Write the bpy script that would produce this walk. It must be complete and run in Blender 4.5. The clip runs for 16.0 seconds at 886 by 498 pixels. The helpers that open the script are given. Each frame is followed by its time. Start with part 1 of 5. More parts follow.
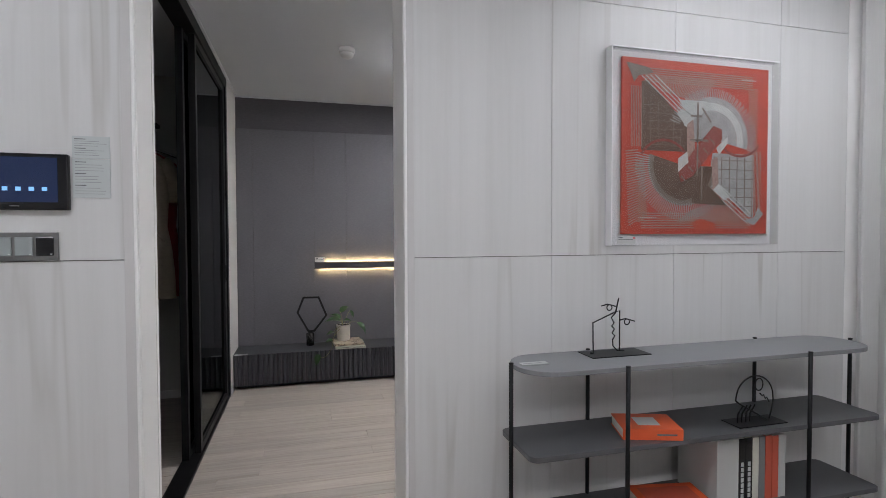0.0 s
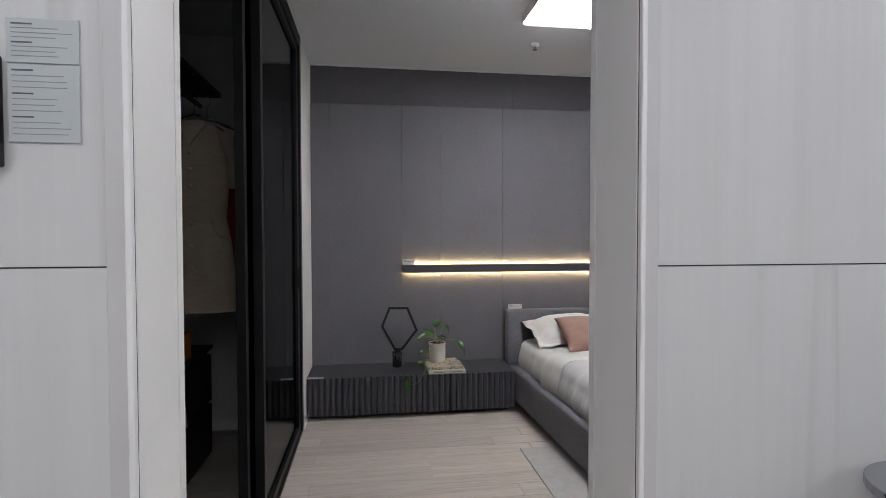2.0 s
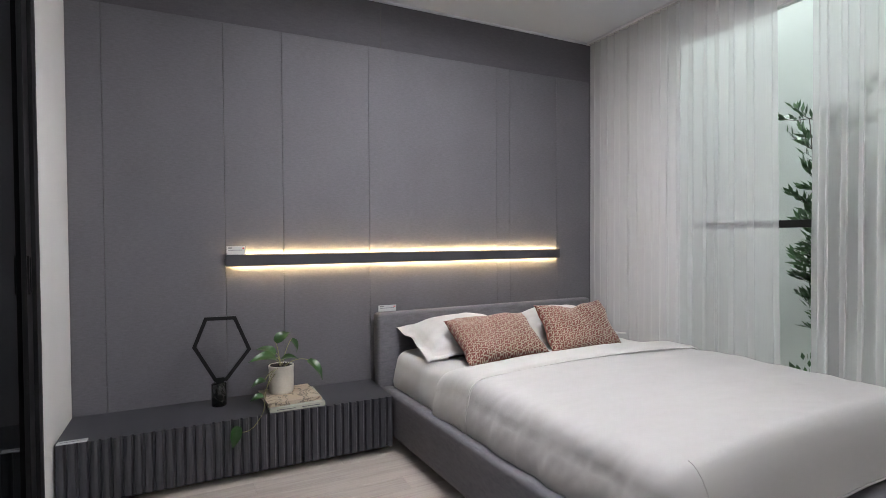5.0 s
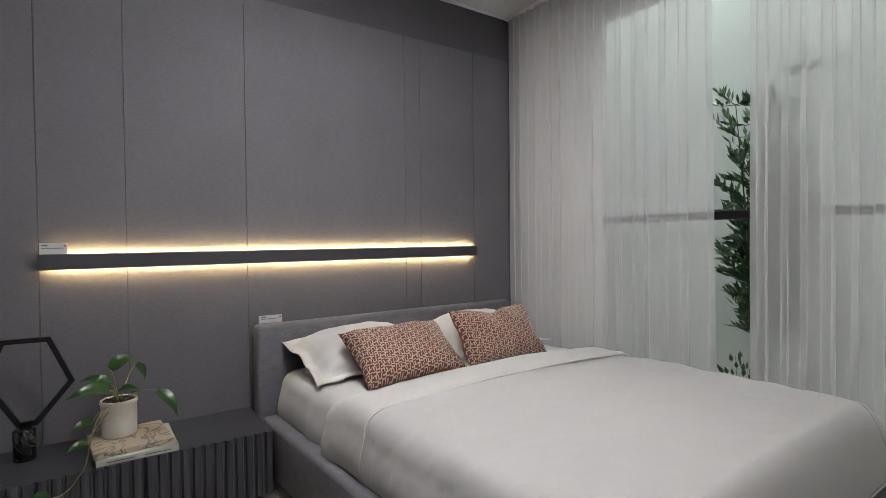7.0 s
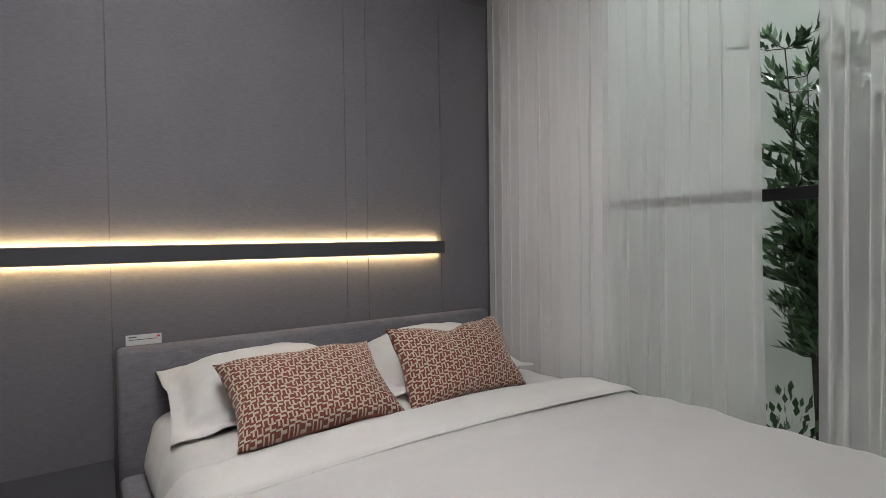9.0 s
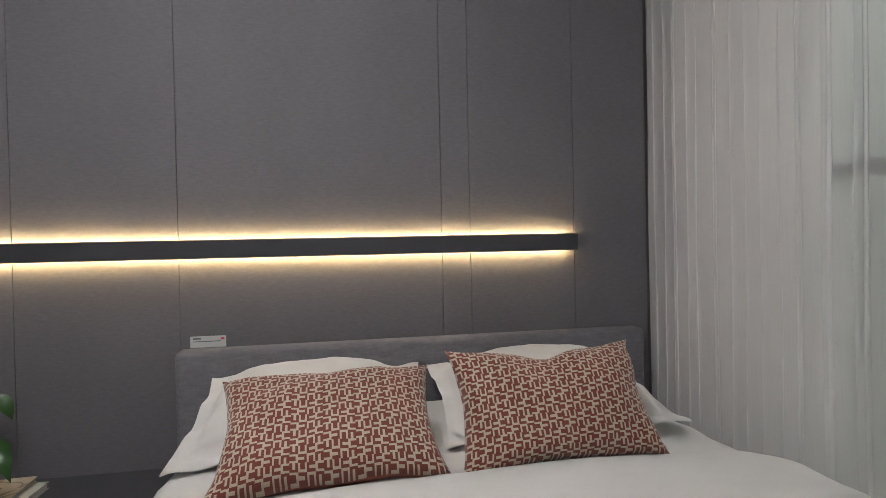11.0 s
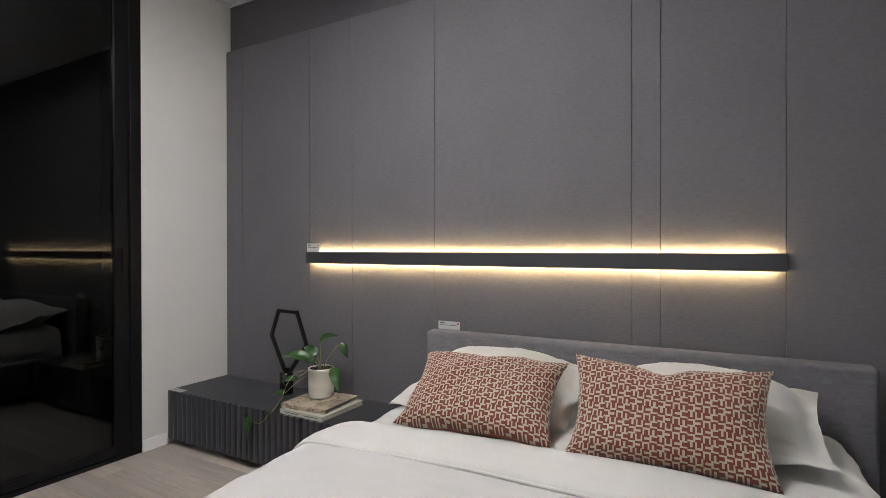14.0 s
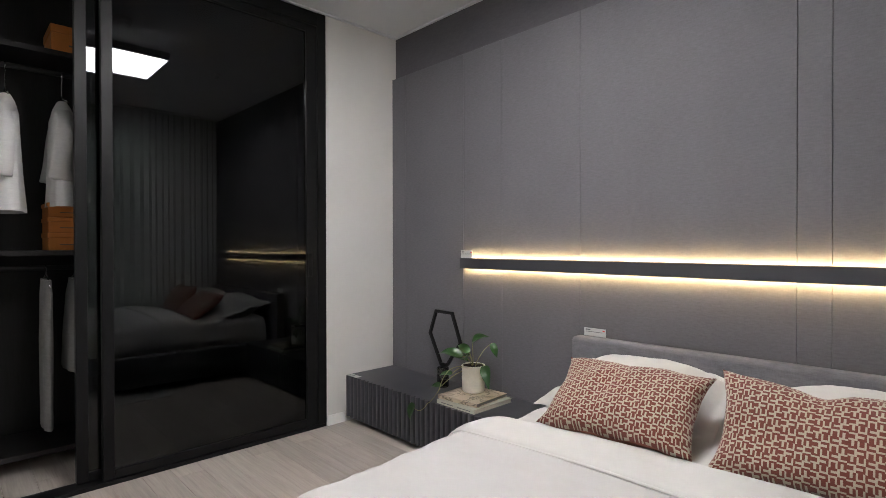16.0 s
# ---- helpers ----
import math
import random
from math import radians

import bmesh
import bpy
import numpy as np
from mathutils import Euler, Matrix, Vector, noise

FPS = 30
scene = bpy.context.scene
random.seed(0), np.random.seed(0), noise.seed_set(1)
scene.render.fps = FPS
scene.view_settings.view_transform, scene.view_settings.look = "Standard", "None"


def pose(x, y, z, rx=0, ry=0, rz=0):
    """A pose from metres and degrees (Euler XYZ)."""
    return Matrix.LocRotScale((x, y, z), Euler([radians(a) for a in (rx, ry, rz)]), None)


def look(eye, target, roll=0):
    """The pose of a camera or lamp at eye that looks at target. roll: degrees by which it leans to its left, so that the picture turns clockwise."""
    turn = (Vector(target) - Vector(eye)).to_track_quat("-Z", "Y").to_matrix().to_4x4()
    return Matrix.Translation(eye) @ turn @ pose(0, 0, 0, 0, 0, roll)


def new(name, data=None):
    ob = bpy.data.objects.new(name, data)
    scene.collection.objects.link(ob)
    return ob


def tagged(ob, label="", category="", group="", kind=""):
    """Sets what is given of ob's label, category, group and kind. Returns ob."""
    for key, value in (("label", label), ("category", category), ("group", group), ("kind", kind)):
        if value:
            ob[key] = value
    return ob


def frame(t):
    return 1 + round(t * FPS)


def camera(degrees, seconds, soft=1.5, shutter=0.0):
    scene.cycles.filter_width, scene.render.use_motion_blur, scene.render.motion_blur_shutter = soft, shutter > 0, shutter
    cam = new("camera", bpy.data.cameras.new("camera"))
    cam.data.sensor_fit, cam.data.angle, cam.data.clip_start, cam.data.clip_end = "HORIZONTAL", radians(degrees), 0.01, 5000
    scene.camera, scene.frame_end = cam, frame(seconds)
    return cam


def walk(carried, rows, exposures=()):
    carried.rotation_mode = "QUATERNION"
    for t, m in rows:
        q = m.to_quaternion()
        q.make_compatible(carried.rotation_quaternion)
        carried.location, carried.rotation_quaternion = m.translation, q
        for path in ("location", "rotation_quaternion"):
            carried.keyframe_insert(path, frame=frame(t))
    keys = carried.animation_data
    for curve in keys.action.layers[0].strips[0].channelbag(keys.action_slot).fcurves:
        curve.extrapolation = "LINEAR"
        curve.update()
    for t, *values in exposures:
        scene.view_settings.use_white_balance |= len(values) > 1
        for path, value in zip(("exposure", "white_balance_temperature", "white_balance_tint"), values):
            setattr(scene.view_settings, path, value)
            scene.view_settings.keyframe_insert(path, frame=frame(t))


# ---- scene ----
cam = camera(81.2, 16.0, 0.8)
PATH = [
    (0, (0.254, 0.294, 1.233), (0.773, 2.225, 1.176), -0.2),
    (0.5, (0.247, 0.564, 1.231), (0.649, 2.522, 1.176), -0.2),
    (1, (0.219, 0.807, 1.238), (0.529, 2.782, 1.184), -0.1),
    (1.5, (0.162, 1.037, 1.244), (0.43, 3.019, 1.19), -0.2),
    (2, (0.119, 1.252, 1.205), (0.395, 3.232, 1.151), -0.1),
    (2.5, (0.085, 1.449, 1.178), (0.403, 3.423, 1.124), -0.1),
    (3, (0.054, 1.604, 1.152), (0.455, 3.562, 1.099), -0.1),
    (3.5, (0.062, 1.773, 1.122), (0.561, 3.709, 1.078), -0.1),
    (4, (0.071, 1.945, 1.087), (0.723, 3.835, 1.05), -0.2),
    (6.5, (0.409, 2.496, 1.047), (1.494, 4.175, 1.005), -0.5),
    (7, (0.467, 2.576, 1.032), (1.617, 4.212, 0.994), -0.6),
    (7.5, (0.581, 2.687, 1.029), (1.78, 4.287, 0.984), -0.7),
    (8, (0.734, 2.809, 1.018), (1.954, 4.393, 0.977), -0.7),
    (10.5, (1.532, 3.167, 0.976), (2.085, 5.088, 0.944), -1.1),
    (11, (1.648, 3.268, 0.964), (1.967, 5.242, 0.943), -1.2),
    (11.5, (1.757, 3.292, 0.966), (1.835, 5.29, 0.956), -1.1),
    (12, (1.857, 3.223, 0.98), (1.688, 5.216, 0.968), -0.9),
    (12.5, (1.938, 3.136, 0.994), (1.526, 5.093, 0.988), -0.5),
    (13, (2.049, 3.06, 1.013), (1.403, 4.953, 0.999), -0.4),
    (13.5, (2.15, 3.026, 1.007), (1.324, 4.847, 0.998), -0.3),
    (14, (2.247, 3.005, 1.013), (1.27, 4.751, 1.006), -0.1),
    (14.5, (2.313, 2.962, 1.033), (1.209, 4.63, 1.015), -0.2),
    (15, (2.373, 2.949, 1.029), (1.144, 4.527, 1.008), -0.3),
    (15.5, (2.402, 2.93, 1.045), (1.072, 4.423, 1.022), -0.3),
    (16, (2.362, 2.899, 1.061), (0.92, 4.284, 1.047), -0.1),
]
walk(cam, [(t, look(eye, target, roll)) for t, eye, target, roll in PATH],
     [(0.0, 0.0, 6180.0, 11.0), (2.0, 0.04, 6130.0, 11.5), (3.0, 0.17, 6080.0, 12.0), (4.0, 0.5, 6050.0, 13.0), (6.5, 0.04, 6250.0, 11.5), (8.0, -0.06, 6280.0, 11.5), (10.5, -0.23, 6400.0, 11.5), (13.0, -0.02, 6380.0, 11.0), (14.5, 0.19, 6380.0, 11.0), (16.0, 0.29, 6350.0, 11.0)])

# ---- light ----
world = bpy.data.worlds.new("world")
scene.world = world
world.use_nodes = True
world.node_tree.nodes["Background"].inputs[0].default_value = (0.6, 0.65, 0.7, 1)
world.node_tree.nodes["Background"].inputs[1].default_value = 0.02
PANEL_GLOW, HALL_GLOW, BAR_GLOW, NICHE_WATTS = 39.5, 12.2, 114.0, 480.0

# ---- materials ----


def nodes_of(name):
    m = bpy.data.materials.new(name)
    m.use_nodes = True
    t = m.node_tree
    return m, t, t.nodes["Principled BSDF"]


def link(t, a, b):
    t.links.new(a, b)


def mathn(t, op, a, b=None, c=None):
    n = t.nodes.new("ShaderNodeMath")
    n.operation = op
    for i, v in enumerate((a, b, c)):
        if v is None:
            continue
        if isinstance(v, (int, float)):
            n.inputs[i].default_value = v
        else:
            t.links.new(v, n.inputs[i])
    return n.outputs[0]


def coords(t, stretch=(1, 1, 1), jitter=False):
    co = t.nodes.new("ShaderNodeTexCoord").outputs["Object"]
    mp = t.nodes.new("ShaderNodeMapping")
    mp.inputs["Scale"].default_value = stretch
    link(t, co, mp.inputs["Vector"])
    if jitter:
        info = t.nodes.new("ShaderNodeObjectInfo")
        mul = mathn(t, "MULTIPLY", info.outputs["Random"], 37.0)
        comb = t.nodes.new("ShaderNodeCombineXYZ")
        for i in range(3):
            link(t, mul, comb.inputs[i])
        link(t, comb.outputs[0], mp.inputs["Location"])
    return mp.outputs[0]


def noise_out(t, vec, scale, detail=4, rough=0.5, distort=0.0):
    n = t.nodes.new("ShaderNodeTexNoise")
    n.inputs["Scale"].default_value = scale
    n.inputs["Detail"].default_value = detail
    n.inputs["Roughness"].default_value = rough
    n.inputs["Distortion"].default_value = distort
    link(t, vec, n.inputs["Vector"])
    return n.outputs["Fac"]


def ramp(t, fac, stops):
    n = t.nodes.new("ShaderNodeValToRGB")
    e = n.color_ramp.elements
    while len(e) < len(stops):
        e.new(0.5)
    for k, (p, c) in zip(e, stops):
        k.position = p
        k.color = (*c, 1) if len(c) == 3 else c
    link(t, fac, n.inputs[0])
    return n.outputs[0]


def mixc(t, fac, a, b, mode="MIX"):
    n = t.nodes.new("ShaderNodeMix")
    n.data_type = "RGBA"
    n.blend_type = mode
    for sock, v in ((n.inputs[0], fac), (n.inputs[6], a), (n.inputs[7], b)):
        if isinstance(v, (int, float)):
            sock.default_value = v
        elif isinstance(v, tuple):
            sock.default_value = (*v, 1)
        else:
            link(t, v, sock)
    return n.outputs[2]


def bump(t, b, height, strength, dist=0.002):
    n = t.nodes.new("ShaderNodeBump")
    n.inputs["Strength"].default_value = strength
    n.inputs["Distance"].default_value = dist
    link(t, height, n.inputs["Height"])
    link(t, n.outputs[0], b.inputs["Normal"])


def scaled(c, k):
    return tuple(min(1, v * k) for v in c)


def plain(name, col, rough=0.5, metal=0.0, var=0.08, scale=6.0, grain=250.0, relief=0.08, stretch=(1, 1, 1), jitter=False, sheen=0.0, coat=0.0, spec=0.5):
    """A surface with broad mottling, fine grain and fine relief."""
    m, t, b = nodes_of(name)
    v = coords(t, stretch, jitter)
    broad, fine = noise_out(t, v, scale, 3), noise_out(t, v, grain, 2)
    both = mathn(t, "ADD", mathn(t, "MULTIPLY", broad, 0.65), mathn(t, "MULTIPLY", fine, 0.35))
    link(t, ramp(t, both, [(0.3, scaled(col, 1 - var)), (0.7, scaled(col, 1 + var))]), b.inputs["Base Color"])
    b.inputs["Metallic"].default_value = metal
    r = mathn(t, "ADD", mathn(t, "MULTIPLY", broad, 0.12), rough - 0.06)
    link(t, r, b.inputs["Roughness"])
    b.inputs["Sheen Weight"].default_value = sheen
    b.inputs["Coat Weight"].default_value = coat
    b.inputs["Specular IOR Level"].default_value = spec
    if relief:
        bump(t, b, fine, relief)
    return m


def woven(name, col_a, col_b, pitch=900.0, rough=0.9, relief=0.35, melange=120.0, sheen=0.15):
    """Cloth with crossing threads and a mottled yarn."""
    m, t, b = nodes_of(name)
    v = coords(t)
    warp = noise_out(t, coords(t, (1, 1, 0.08)), pitch, 2)
    weft = noise_out(t, coords(t, (0.08, 0.08, 1)), pitch, 2)
    th = mathn(t, "ADD", mathn(t, "MULTIPLY", warp, 0.5), mathn(t, "MULTIPLY", weft, 0.5))
    mel = noise_out(t, coords(t, (0.25, 0.25, 1)), melange, 4, 0.7)
    broad = noise_out(t, v, 3.0, 3)
    f = mathn(t, "ADD", mathn(t, "MULTIPLY", th, 0.4), mathn(t, "ADD", mathn(t, "MULTIPLY", mel, 0.4), mathn(t, "MULTIPLY", broad, 0.2)))
    link(t, ramp(t, f, [(0.36, col_a), (0.64, col_b)]), b.inputs["Base Color"])
    b.inputs["Roughness"].default_value = rough
    b.inputs["Sheen Weight"].default_value = sheen
    bump(t, b, th, relief, 0.0015)
    return m


def glow(name, col, strength, base=0.8):
    m, t, b = nodes_of(name)
    b.inputs["Base Color"].default_value = (base, base, base, 1)
    b.inputs["Roughness"].default_value = 0.25
    b.inputs["Emission Color"].default_value = (*col, 1)
    b.inputs["Emission Strength"].default_value = strength
    return m


def veined_panel():
    m, t, b = nodes_of("veined_panel")
    wide = noise_out(t, coords(t, (1, 1, 0.05), True), 7.0, 5, 0.6, 0.25)
    fine = noise_out(t, coords(t, (1, 1, 0.03), True), 60.0, 4, 0.6)
    vein = noise_out(t, coords(t, (1, 1, 0.03), True), 4.0, 4, 0.5, 0.2)
    patch = noise_out(t, coords(t, (1, 1, 0.35), True), 3.0, 2)
    f = mathn(t, "ADD", mathn(t, "MULTIPLY", wide, 0.7), mathn(t, "MULTIPLY", fine, 0.3))
    base = ramp(t, f, [(0.28, (0.585, 0.58, 0.57)), (0.5, (0.632, 0.627, 0.622)), (0.75, (0.67, 0.665, 0.66))])
    line = mathn(t, "SUBTRACT", 1.0, mathn(t, "MULTIPLY", mathn(t, "ABSOLUTE", mathn(t, "SUBTRACT", vein, 0.56)), 48.0))
    line = mathn(t, "MAXIMUM", line, 0.0)
    line = mathn(t, "MULTIPLY", line, mathn(t, "MULTIPLY", mathn(t, "MAXIMUM", mathn(t, "SUBTRACT", patch, 0.40), 0.0), 2.7))
    link(t, mixc(t, line, base, (0.43, 0.415, 0.39)), b.inputs["Base Color"])
    b.inputs["Roughness"].default_value = 0.38
    bump(t, b, fine, 0.05, 0.001)
    return m


def wood_floor():
    m, t, b = nodes_of("pale_oak")
    v = coords(t, (0.05, 1, 1), True)
    g1 = noise_out(t, v, 28.0, 6, 0.65, 1.2)
    g2 = noise_out(t, v, 190.0, 3, 0.6)
    info = t.nodes.new("ShaderNodeObjectInfo").outputs["Random"]
    f = mathn(t, "ADD", mathn(t, "MULTIPLY", g1, 0.7), mathn(t, "MULTIPLY", g2, 0.3))
    c = ramp(t, f, [(0.3, (0.33, 0.285, 0.245)), (0.5, (0.45, 0.40, 0.355)), (0.7, (0.54, 0.49, 0.44))])
    shade = ramp(t, info, [(0.0, (0.86, 0.86, 0.86)), (1.0, (1.06, 1.05, 1.04))])
    link(t, mixc(t, 1.0, c, shade, "MULTIPLY"), b.inputs["Base Color"])
    link(t, mathn(t, "ADD", mathn(t, "MULTIPLY", g1, 0.15), 0.3), b.inputs["Roughness"])
    bump(t, b, g2, 0.06, 0.001)
    return m


def tinted_glass():
    """Smoked glass: dark, half a mirror, and a little see-through."""
    m, t, b = nodes_of("smoked_glass")
    out = t.nodes["Material Output"]
    tr = t.nodes.new("ShaderNodeBsdfTransparent")
    tr.inputs[0].default_value = (0.16, 0.165, 0.17, 1)
    gl = t.nodes.new("ShaderNodeBsdfGlossy")
    gl.inputs["Roughness"].default_value = 0.015
    gl.inputs["Color"].default_value = (0.85, 0.88, 0.9, 1)
    fr = t.nodes.new("ShaderNodeFresnel")
    fr.inputs["IOR"].default_value = 1.75
    mx = t.nodes.new("ShaderNodeMixShader")
    link(t, mathn(t, "ADD", mathn(t, "MULTIPLY", fr.outputs[0], 0.55), 0.01), mx.inputs[0])
    link(t, tr.outputs[0], mx.inputs[1])
    link(t, gl.outputs[0], mx.inputs[2])
    link(t, mx.outputs[0], out.inputs[0])
    return m


def clear_sheet(name, tint, gloss=0.05, ior=1.45):
    m, t, b = nodes_of(name)
    out = t.nodes["Material Output"]
    tr = t.nodes.new("ShaderNodeBsdfTransparent")
    tr.inputs[0].default_value = (*tint, 1)
    gl = t.nodes.new("ShaderNodeBsdfGlossy")
    gl.inputs["Roughness"].default_value = gloss
    fr = t.nodes.new("ShaderNodeFresnel")
    fr.inputs["IOR"].default_value = ior
    mx = t.nodes.new("ShaderNodeMixShader")
    link(t, fr.outputs[0], mx.inputs[0])
    link(t, tr.outputs[0], mx.inputs[1])
    link(t, gl.outputs[0], mx.inputs[2])
    link(t, mx.outputs[0], out.inputs[0])
    return m


def sheer_cloth(name, seen=0.42, col=(0.86, 0.86, 0.85)):
    """Voile: threads that scatter light, with gaps between them."""
    m, t, b = nodes_of(name)
    out = t.nodes["Material Output"]
    df, tl, tr = (t.nodes.new("ShaderNodeBsdf" + k) for k in ("Diffuse", "Translucent", "Transparent"))
    th = noise_out(t, coords(t, (1, 1, 0.04)), 260.0, 3)
    c = ramp(t, th, [(0.3, scaled(col, 0.93)), (0.7, scaled(col, 1.04))])
    link(t, c, df.inputs[0])
    link(t, c, tl.inputs[0])
    m1, m2 = t.nodes.new("ShaderNodeMixShader"), t.nodes.new("ShaderNodeMixShader")
    m1.inputs[0].default_value = 0.5
    link(t, df.outputs[0], m1.inputs[1])
    link(t, tl.outputs[0], m1.inputs[2])
    link(t, mathn(t, "ADD", mathn(t, "MULTIPLY", th, 0.16), seen - 0.08), m2.inputs[0])
    link(t, m1.outputs[0], m2.inputs[1])
    link(t, tr.outputs[0], m2.inputs[2])
    link(t, m2.outputs[0], out.inputs[0])
    return m


def patterned_cloth():
    """Jacquard: small slotted cells, upright and lying in turn, rust on sand."""
    m, t, b = nodes_of("rust_jacquard")
    uv = t.nodes.new("ShaderNodeTexCoord").outputs["UV"]
    sep = t.nodes.new("ShaderNodeSeparateXYZ")
    link(t, uv, sep.inputs[0])
    u, v = mathn(t, "MULTIPLY", sep.outputs[0], 60.0), mathn(t, "MULTIPLY", sep.outputs[1], 56.0)
    iu, iv = mathn(t, "FLOOR", u), mathn(t, "FLOOR", v)
    fu, fv = mathn(t, "SUBTRACT", u, iu), mathn(t, "SUBTRACT", v, iv)
    row = mathn(t, "MODULO", iv, 2.0)
    place = mathn(t, "MODULO", mathn(t, "ADD", iu, mathn(t, "MULTIPLY", row, 2.0)), 4.0)
    lying = mathn(t, "GREATER_THAN", place, 1.5)
    upright = mathn(t, "SUBTRACT", 1.0, lying)
    base = mathn(t, "MODULO", mathn(t, "ADD", place, row), 2.0)

    def slot(across, along):
        thin = mathn(t, "LESS_THAN", mathn(t, "ABSOLUTE", mathn(t, "SUBTRACT", across, 0.5)), mathn(t, "SUBTRACT", 0.27, mathn(t, "MULTIPLY", base, 0.11)))
        end = mathn(t, "LESS_THAN", mathn(t, "ABSOLUTE", mathn(t, "SUBTRACT", along, row)), 0.72)
        return mathn(t, "MULTIPLY", thin, end)

    slots = mathn(t, "ADD", mathn(t, "MULTIPLY", slot(fu, fv), upright), mathn(t, "MULTIPLY", slot(fv, fu), lying))
    red = mathn(t, "ABSOLUTE", mathn(t, "SUBTRACT", base, slots))
    grain = noise_out(t, coords(t), 700.0, 2)
    sand = ramp(t, grain, [(0.3, (0.35, 0.285, 0.215)), (0.7, (0.48, 0.405, 0.315))])
    rust = ramp(t, grain, [(0.3, (0.11, 0.018, 0.011)), (0.7, (0.18, 0.034, 0.019))])
    link(t, mixc(t, red, sand, rust), b.inputs["Base Color"])
    b.inputs["Roughness"].default_value = 0.8
    b.inputs["Sheen Weight"].default_value = 0.2
    bump(t, b, mathn(t, "ADD", grain, mathn(t, "MULTIPLY", red, 0.8)), 0.4, 0.001)
    return m


def leaf_mat(name, dark, light):
    m, t, b = nodes_of(name)
    n = noise_out(t, coords(t), 30.0, 3)
    rnd = t.nodes.new("ShaderNodeNewGeometry").outputs["Random Per Island"]
    f = mathn(t, "ADD", mathn(t, "MULTIPLY", n, 0.5), mathn(t, "MULTIPLY", rnd, 0.5))
    link(t, ramp(t, f, [(0.2, dark), (0.8, light)]), b.inputs["Base Color"])
    b.inputs["Roughness"].default_value = 0.36
    b.inputs["Transmission Weight"].default_value = 0.0
    b.inputs["Subsurface Weight"].default_value = 0.0
    bump(t, b, n, 0.15, 0.002)
    return m


def marble(name, base, vein_col, scale, rough, thin=26.0):
    m, t, b = nodes_of(name)
    v = noise_out(t, coords(t), scale, 6, 0.6, 1.4)
    line = mathn(t, "MAXIMUM", mathn(t, "SUBTRACT", 1.0, mathn(t, "MULTIPLY", mathn(t, "ABSOLUTE", mathn(t, "SUBTRACT", v, 0.5)), thin)), 0.0)
    link(t, mixc(t, line, base, vein_col), b.inputs["Base Color"])
    b.inputs["Roughness"].default_value = rough
    return m


